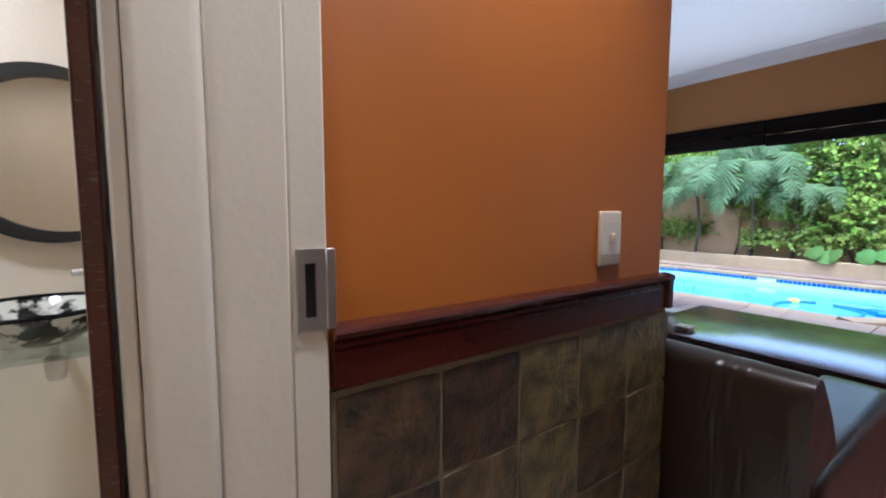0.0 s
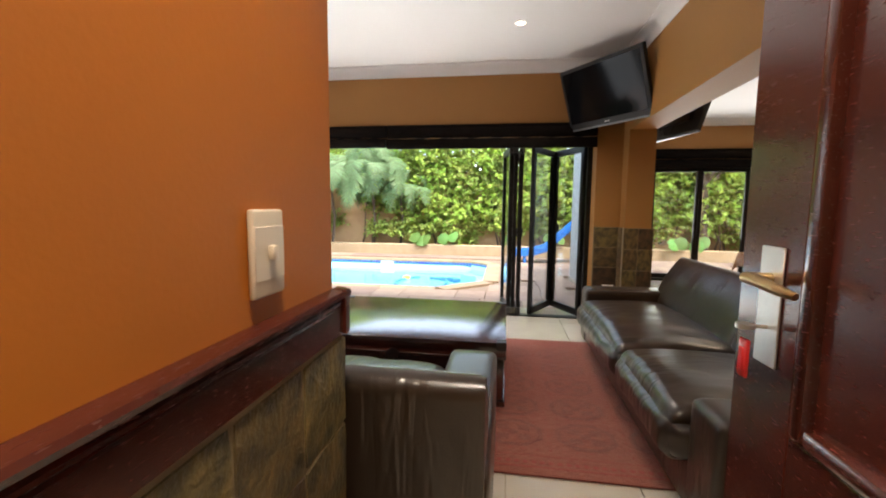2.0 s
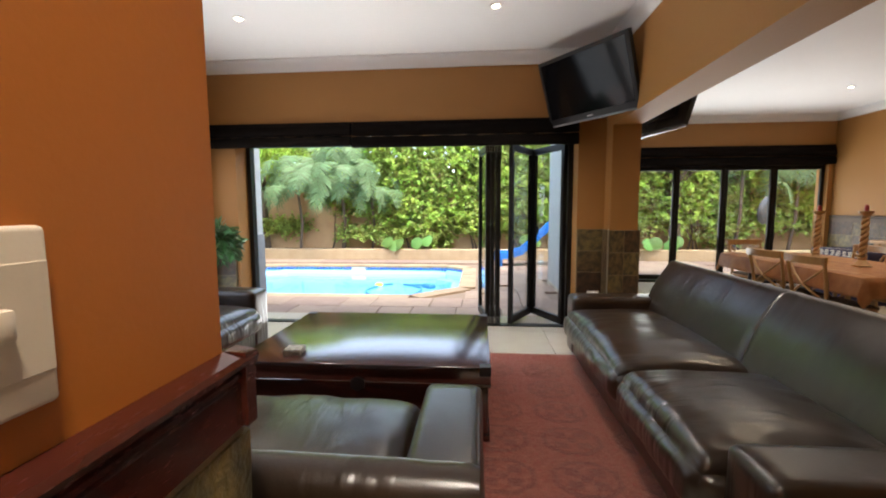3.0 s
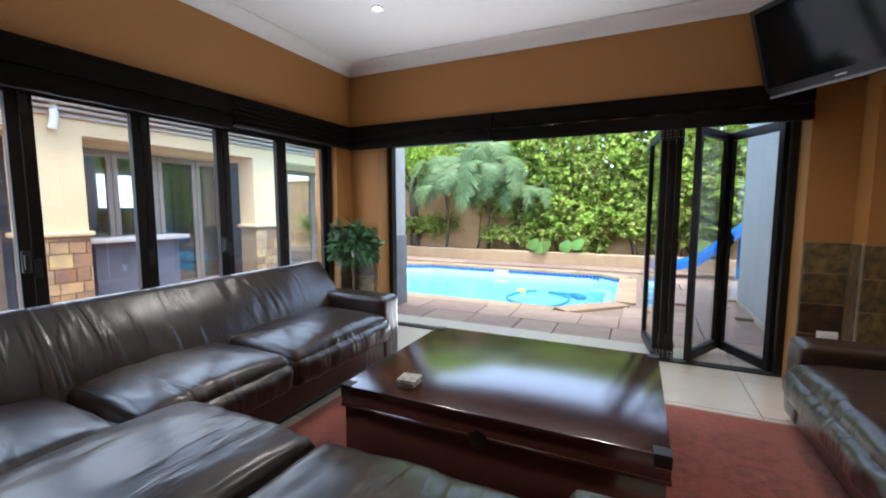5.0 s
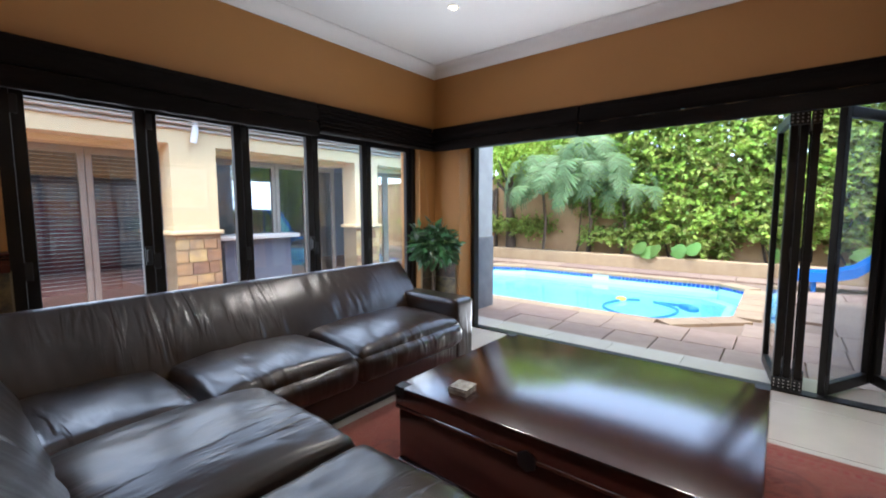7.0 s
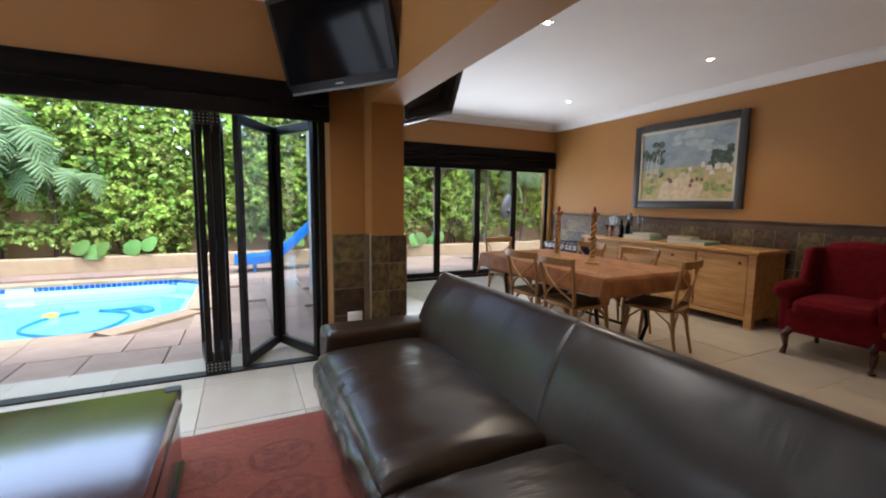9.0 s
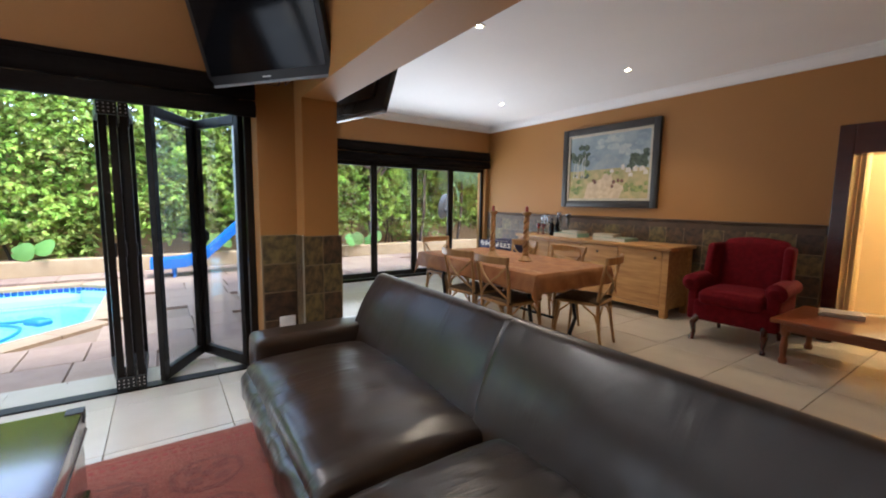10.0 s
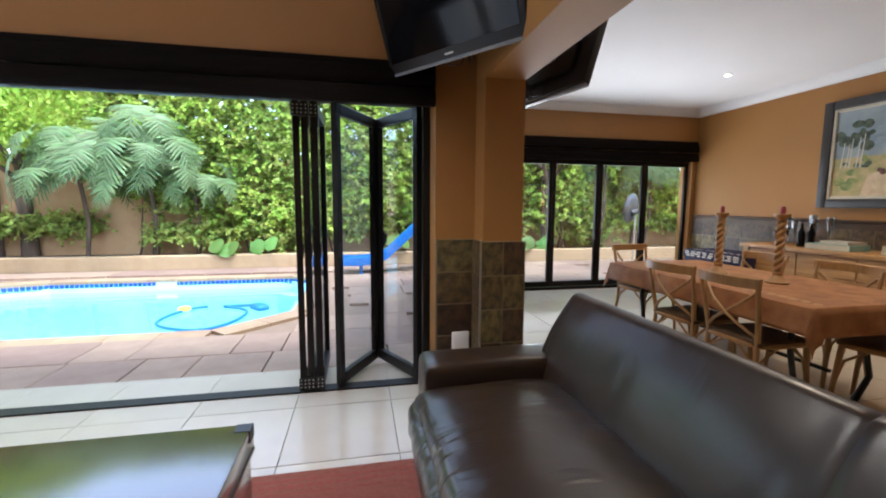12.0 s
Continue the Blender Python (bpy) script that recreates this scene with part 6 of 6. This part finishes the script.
bm = bmesh.new()
rows = []
for y, z in SLIDE_RUN:
    rows.append([bm.verts.new((dx, y, z + dz)) for dx, dz in ((-0.23, -0.02), (0.23, -0.02), (0.23, 0.0), (-0.23, 0.0))])
for p, q in zip(rows, rows[1:]):
    for i in range(4):
        bm.faces.new((p[i], q[i], q[(i + 1) % 4], p[(i + 1) % 4]))
part("bed", bm, mat("pale_green_fibreglass", (0.2, 0.55, 0.5), 0.3, bump=0.01), slide, "pale green slide bed")
for y, z in ((0.3, 0.13), (-0.9, 0.9), (-1.8, 1.38)):
    for x in (-0.2, 0.2):
        part("leg", tube(bmesh.new(), ((x, y, -0.06), (x * 0.9, y, z)), 0.035, 10), SLB, slide)
for k in range(4):
    part("rung", tube(bmesh.new(), ((-0.2, -2.0, 0.25 + 0.3 * k), (0.2, -2.0, 0.25 + 0.3 * k)), 0.018, 8), STEEL, slide)

# terrace fan seen through the dining doors
fan = thing("standing_fan", pose(12.5, -5.5, -0.05), "grey standing fan on the garden terrace", "fan")
part("foot", lathe(bmesh.new(), ((0.2, 0), (0.2, 0.02), (0.03, 0.04), (0.02, 0.06)), sides=24), BLACK, fan)
part("pole", tube(bmesh.new(), ((0, 0, 0.04), (0, 0, 1.15)), 0.015, 10), STEEL, fan)
part("motor", tube(bmesh.new(), ((0.0, 0.1, 1.2), (0, -0.06, 1.25)), (0.07, 0.05), 16), BLACK, fan)
cage = part("cage", lathe(bmesh.new(), ((0.05, -0.03), (0.2, -0.025), (0.3, 0.01), (0.32, 0.035), (0.3, 0.06), (0.2, 0.09), (0.05, 0.1)), sides=28), mat("grey_plastic", (0.06, 0.065, 0.065), 0.45), fan, "grey fan cage", m=pose(0.03, 0.06, 1.3, 82, 0, 120))

# house wing across the courtyard
HY = 7.5
wing = thing("house_wing", pose(0, 0, 0), "cream plastered house wing with stone pillar feet across the courtyard", "house")
CREAMW = mat("warm_cream_facade", (0.72, 0.57, 0.33), 0.85, second=(0.68, 0.535, 0.31), scale=2, bump=0.06)
# shade of the rooms behind the glass, put into one dark base colour
SHADEI = mat("interior_shade_colour", (0.13, 0.14, 0.18), 0.8, second=(0.10, 0.11, 0.14), scale=2)
part("beam_wall", boxed(-1.0, 13.0, HY, HY + 0.35, 2.27, 2.66), CREAMW, wing)
for z0, z1, o in ((2.47, 2.515, 0.05), (2.535, 2.575, 0.11), (2.6, 2.64, 0.17), (2.665, 2.9, 0.25)):
    part("cornice_band", boxed(-1.0, 13.0, HY - o, HY + 0.35, z0, z1, 0.01, 1), mat("pale_trim_paint", (0.52, 0.46, 0.39), 0.7), wing)
part("roof", boxed(-1.2, 13.2, HY - 0.3, HY + 4.5, 2.9, 3.05), BARK, wing)
STONEC = mat("yellow_sandstone", (0.46, 0.29, 0.13), 0.8, second=(0.3, 0.2, 0.12), scale=6, mix=0.8, bump=0.15, vary=0.35)
rr = random.Random(21)
for x0, x1 in ((2.0, 2.62), (5.83, 6.45), (9.11, 9.72), (12.3, 12.95)):
    p = part("pillar", boxed(x0, x1, HY, HY + 0.4, 0.98, 2.27), CREAMW, wing)
    part("pillar_core", boxed(x0 + 0.0, x1 - 0.0, HY, HY + 0.4, -0.09, 0.98), GROUT, wing)
    cap = part("pillar_cap", boxed(x0 - 0.05, x1 + 0.05, HY - 0.06, HY + 0.44, 0.97, 1.03, 0.015, 2), CREAMW, wing)
    z = -0.06
    while z < 0.94:
        h = rr.uniform(0.13, 0.2)
        h = min(h, 0.955 - z)
        x = x0
        while x < x1 - 0.02:
            w = min(rr.uniform(0.14, 0.26), x1 - x)
            part("stone", boxed(x + 0.006, x + w - 0.006, HY - 0.025, HY + 0.01, z + 0.006, z + h - 0.006), STONEC, p, smooth=None)
            x += w
        for y in (HY + 0.02, HY + 0.2):
            part("stone", boxed(x1 - 0.01, x1 + 0.022, y, y + 0.17, z + 0.006, z + h - 0.006), STONEC, p, smooth=None)
        z += h
GREYAL = mat("pale_bronze_aluminium", (0.33, 0.28, 0.23), 0.4, metal=0.2, bump=0.02)
for x0, x1, n in ((2.62, 5.83, 4), (6.45, 9.11, 4), (9.72, 12.3, 3)):
    step = (x1 - x0) / n
    for k in range(n):
        a, b = x0 + k * step, x0 + (k + 1) * step
        bm = bmesh.new()
        for p, q, z0, z1 in ((a + 0.005, a + 0.075, -0.05, 2.2), (b - 0.075, b - 0.005, -0.05, 2.2), (a + 0.075, b - 0.075, -0.05, 0.06), (a + 0.075, b - 0.075, 2.1, 2.2)):
            box(bm, p, q, HY + 0.68, HY + 0.74, z0, z1)
        fr = part("window", bm, GREYAL, wing)
        g = part("pane", boxed(a + 0.07, b - 0.07, HY + 0.705, HY + 0.712, 0.05, 2.11), WINGGLASS, fr)
        g.visible_shadow = False
    part("lintel", boxed(x0, x1, HY + 0.35, HY + 0.8, 2.2, 2.4), CREAMW, wing)
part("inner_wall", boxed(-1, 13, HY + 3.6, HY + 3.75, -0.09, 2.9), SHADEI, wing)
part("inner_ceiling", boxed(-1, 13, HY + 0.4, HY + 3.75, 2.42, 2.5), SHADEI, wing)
part("inner_floor", boxed(-1, 13, HY + 0.4, HY + 3.75, -0.088, -0.03), mat("terracotta_floor", (0.3, 0.13, 0.09), 0.4, bump=0.03), wing)
part("inner_screen", boxed(2.7, 5.7, HY + 2.2, HY + 2.3, -0.05, 1.5), mat("dim_red_cloth", (0.2, 0.03, 0.04), 0.8), wing)
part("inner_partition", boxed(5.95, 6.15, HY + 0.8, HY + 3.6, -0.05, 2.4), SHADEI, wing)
bmw = part("inner_window", boxed(8.3, 9.3, HY + 3.58, HY + 3.6, 1.35, 2.05), glow("daylit_far_window", (0.85, 0.92, 1.0), 1.2), wing, "bright far window")
for k in range(14):
    part("slat", boxed(8.28, 9.32, HY + 3.54, HY + 3.56, 1.37 + k * 0.05, 1.395 + k * 0.05), WHITE, bmw)
for k in range(34):
    part("slat", boxed(3.6, 5.78, HY + 0.84, HY + 0.86, 0.25 + k * 0.055, 0.255 + k * 0.055), WHITE, wing)
part("downpipe", tube(bmesh.new(), ((6.15, HY - 0.06, 2.62), (6.15, HY - 0.08, 2.45), (6.13, HY - 0.05, 2.3)), 0.045, 10), WHITE, wing, "short white spout")
counter = thing("bar_counter", pose(7.3, 8.05, 0), "pale stone bar counter in the veranda", "counter")
part("top", boxed(-0.72, 0.72, -0.25, 0.25, 0.83, 0.9, 0.012, 2), mat("pale_stone_top", (0.6, 0.58, 0.55), 0.4, bump=0.02), counter)
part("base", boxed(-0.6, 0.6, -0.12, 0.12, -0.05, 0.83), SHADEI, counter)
pier = thing("pier", pose(8.5, 4.18, 0), "grey-white plastered pier with a grey tiled foot beside the pool doors", "pier")
pier["kind"] = "structure"
part("shaft", boxed(-0.2, 0.2, -0.2, 0.22, 0.95, H), GREYPLASTER, pier)
part("foot", boxed(-0.215, 0.215, -0.215, 0.235, -0.09, 0.95, 0.006, 1), mat("grey_slate_foot", (0.2, 0.2, 0.2), 0.7, second=(0.13, 0.13, 0.14), scale=6, bump=0.12), pier)
structure("patio_roof", boxed(7.62, 8.75, 3.95, 4.45, H - 0.02, H + 0.12), CREAM, "flat patio roof edge over the pier", "roof")

# ---- pieces of floors, walls and paving ----
rr = random.Random(11)
TILE = finish("floor_tile", boxed(-0.3075, 0.3075, -0.3075, 0.3075, -0.012, 0, 0.0015, 1), FLOORT)
floor_ob = bpy.data.objects["floor"]
PITCH = 0.62
for i in range(-6, 17):
    for j in range(-10, 7):
        x, y = 0.4 + PITCH * (i + 0.5), 0.145 + PITCH * (j + 0.5)
        if y > -0.45 and x > 7.62 or x > 10.6 or y < -5.2 or y > 3.9 or x < -0.4:
            continue
        if 3.0 < x < 3.4 and (y > 1.3 or y < 0.1):
            continue
        if x < 3.0 and (y < -0.2 or y > 2.6):
            continue
        share("floor_tile", TILE, floor_ob, pose(x, y, rr.uniform(-0.0004, 0.0004)))
STRIP = finish("threshold_tile", boxed(-0.18, 0.18, -0.3075, 0.3075, -0.06, -0.004, 0.002, 1), FLOORT)
for j in range(-1, 7):
    share("threshold_tile", STRIP, floor_ob, pose(7.71, 0.145 + PITCH * (j + 0.5) - 0.3, 0))

terrace = thing("terrace", pose(0, 0, 0), "warm sandstone paved pool terrace", "paving")
terrace["kind"] = "structure"
flags = [finish("paving_stone", boxed(-w / 2 + 0.006, w / 2 - 0.006, -0.294, 0.294, -0.045, 0.0, 0.004, 1), PAVE) for w in (0.6, 0.85, 0.45)]
widths = (0.6, 0.85, 0.45)


def in_pool(x, y, m=0.24):
    inside = True
    for k in range(len(POOL)):
        (ax, ay), (bx, by) = POOL[k], POOL[(k + 1) % len(POOL)]
        ex, ey = bx - ax, by - ay
        d = ((x - ax) * ey - (y - ay) * ex) / math.hypot(ex, ey)
        if d > m:
            inside = False
    return inside


for col in range(11):
    x = 8.2 + 0.6 * col
    y = -5.0 + rr.uniform(0, 0.5)
    while y < 9.2:
        k = rr.choice((0, 1, 1, 2))
        w = widths[k]
        yc = y + w / 2
        y += w
        if x > 14.0 or x < 10.9 and yc < -0.35:
            continue
        if any(in_pool(x + dx, yc + dy, 0.22) for dx in (-0.28, 0, 0.28) for dy in (-w / 2, 0, w / 2)):
            continue
        share("paving_stone", flags[k], terrace, pose(x, yc, -0.05 + rr.uniform(-0.002, 0.002), 0, 0, 90))
bm = bmesh.new()
box(bm, 2.0, 7.4, 4.15, 7.9, -0.09, -0.045)
structure("courtyard_paving", bm, mat("terracotta_paving", (0.42, 0.2, 0.13), 0.8, second=(0.34, 0.15, 0.1), scale=5, bump=0.1), "terracotta paved courtyard", "paving")


# slate tiles of the dado, each with its own chipped outline and height
def slate_variants():
    out = []
    for s in range(6):
        r = random.Random(40 + s)
        bm = bmesh.new()
        n = 5
        edge = []
        for side in range(4):
            for k in range(n):
                t = -1 + 2 * k / n
                p = ((t, -1), (1, t), (-t, 1), (-1, -t))[side]
                edge.append(tuple(c * (0.985 - 0.03 * r.random() * (abs(t) > 0.7) - 0.008 * r.random()) for c in p))
        lo = [bm.verts.new((x * 0.5, 0, z * 0.5)) for x, z in edge]
        hi = [bm.verts.new((x * 0.49, -0.004 - 0.004 * r.random(), z * 0.49)) for x, z in edge]
        for k in range(len(edge)):
            q = (k + 1) % len(edge)
            bm.faces.new((lo[k], lo[q], hi[q], hi[k]))
        c = bm.verts.new((0, -0.0085, 0))
        for k in range(len(edge)):
            bm.faces.new((hi[k], hi[(k + 1) % len(edge)], c))
        out.append(finish("slate_tile", bm, SLATE))
    return out


SLATES = slate_variants()


def slate_run(parent, x0, y0, x1, y1, normal_yaw, top, size=0.232, row=0.22, rows=5):
    """Tiles along the wall foot from one point to the other; normal_yaw turns local -y into the room."""
    d = Vector((x1 - x0, y1 - y0))
    n = max(1, round(d.length / size))
    w = d.length / n
    u = d.normalized()
    for r in range(rows):
        z = top - (r + 0.5) * row
        if z + row / 2 < 0.02:
            break
        for k in range(n):
            p = Vector((x0, y0)) + u * (k + 0.5) * w
            flip = rr.choice((0, 180))
            share("slate_tile", rr.choice(SLATES), parent, pose(p.x, p.y, z, 0, 0, normal_yaw) @ Matrix.Diagonal((w * 1.0, 1, row * 1.0, 1)) @ pose(0, 0, 0, 0, flip, 0))


def backing(name, x0, x1, y0, y1, z1):
    return structure(name, boxed(x0 - 0.0045, x1 + 0.0045, y0 - 0.0045, y1 + 0.0045, 0, z1), GROUT, "sandy mortar bed behind the slate tiles")


b = backing("dado_bed_1", 2.345, 3.412, 1.188, 1.2, 0.98)
slate_run(b, 2.346, 1.187, 3.43, 1.187, 0, 0.972)
b = backing("dado_bed_2", 3.40, 3.412, 1.2, 3.8, 0.98)
slate_run(b, 3.413, 1.2, 3.413, 3.8, 90, 0.972)
b = backing("dado_bed_3", 2.345, 3.412, 0.25, 0.262, 0.98)
slate_run(b, 2.345, 0.263, 3.43, 0.263, 180, 0.972)
b = backing("dado_bed_4", 3.40, 3.412, -0.43, 0.25, 0.98)
slate_run(b, 3.413, -0.43, 3.413, 0.26, 90, 0.972)
b = backing("dado_bed_5", 5.2, 10.44, -5.08, -5.068, 1.08)
slate_run(b, 5.2, -5.067, 10.44, -5.067, 180, 1.08)
structure("trim_dado_far", dado((((5.19, -5.079), (10.44, -5.079), (0, 1)),), z=1.17, thick=0.02), mat("brown_border_tile", (0.1, 0.06, 0.032), 0.5, second=(0.06, 0.036, 0.02), scale=5, mix=0.8, bump=0.05), "brown moulded border over the slate", "dado rail", smooth=30)
b = backing("dado_bed_6", 7.208, 7.22, -0.43, -0.165, 1.09)
slate_run(b, 7.207, -0.43, 7.207, -0.165, -90, 1.09, size=0.26)
b = backing("dado_bed_7", 7.005, 7.02, -0.705, -0.415, 1.09)
slate_run(b, 7.004, -0.705, 7.004, -0.415, -90, 1.09, size=0.15)
b = backing("dado_bed_8", 7.02, 7.22, -0.43, -0.418, 1.09)
slate_run(b, 7.02, -0.417, 7.207, -0.417, 180, 1.09, size=0.2)
b = backing("dado_bed_9", 3.42, 3.87, 3.788, 3.8, 1.02)
slate_run(b, 3.42, 3.787, 3.87, 3.787, 0, 1.02)
b = backing("dado_bed_10", 6.98, 7.208, 3.788, 3.8, 1.02)
slate_run(b, 6.98, 3.787, 7.2, 3.787, 0, 1.02)
b = backing("dado_bed_11", 7.208, 7.22, 3.5, 3.79, 1.02)
slate_run(b, 7.207, 3.5, 7.207, 3.787, -90, 1.02)
structure("trim_dado_north", dado((((3.42, 3.799), (3.87, 3.799), (0, -1)), ((6.98, 3.799), (7.2, 3.799), (0, -1))), z=1.12, thick=0.02), DARKWOOD, "dark wooden dado rail over the slate", "dado rail", smooth=30)
structure("trim_edge_strip", boxed(7.0, 7.02, -0.417, -0.41, 0.0, 1.1), STEEL, "pale metal tile edge strip on the column corner", "edge strip")
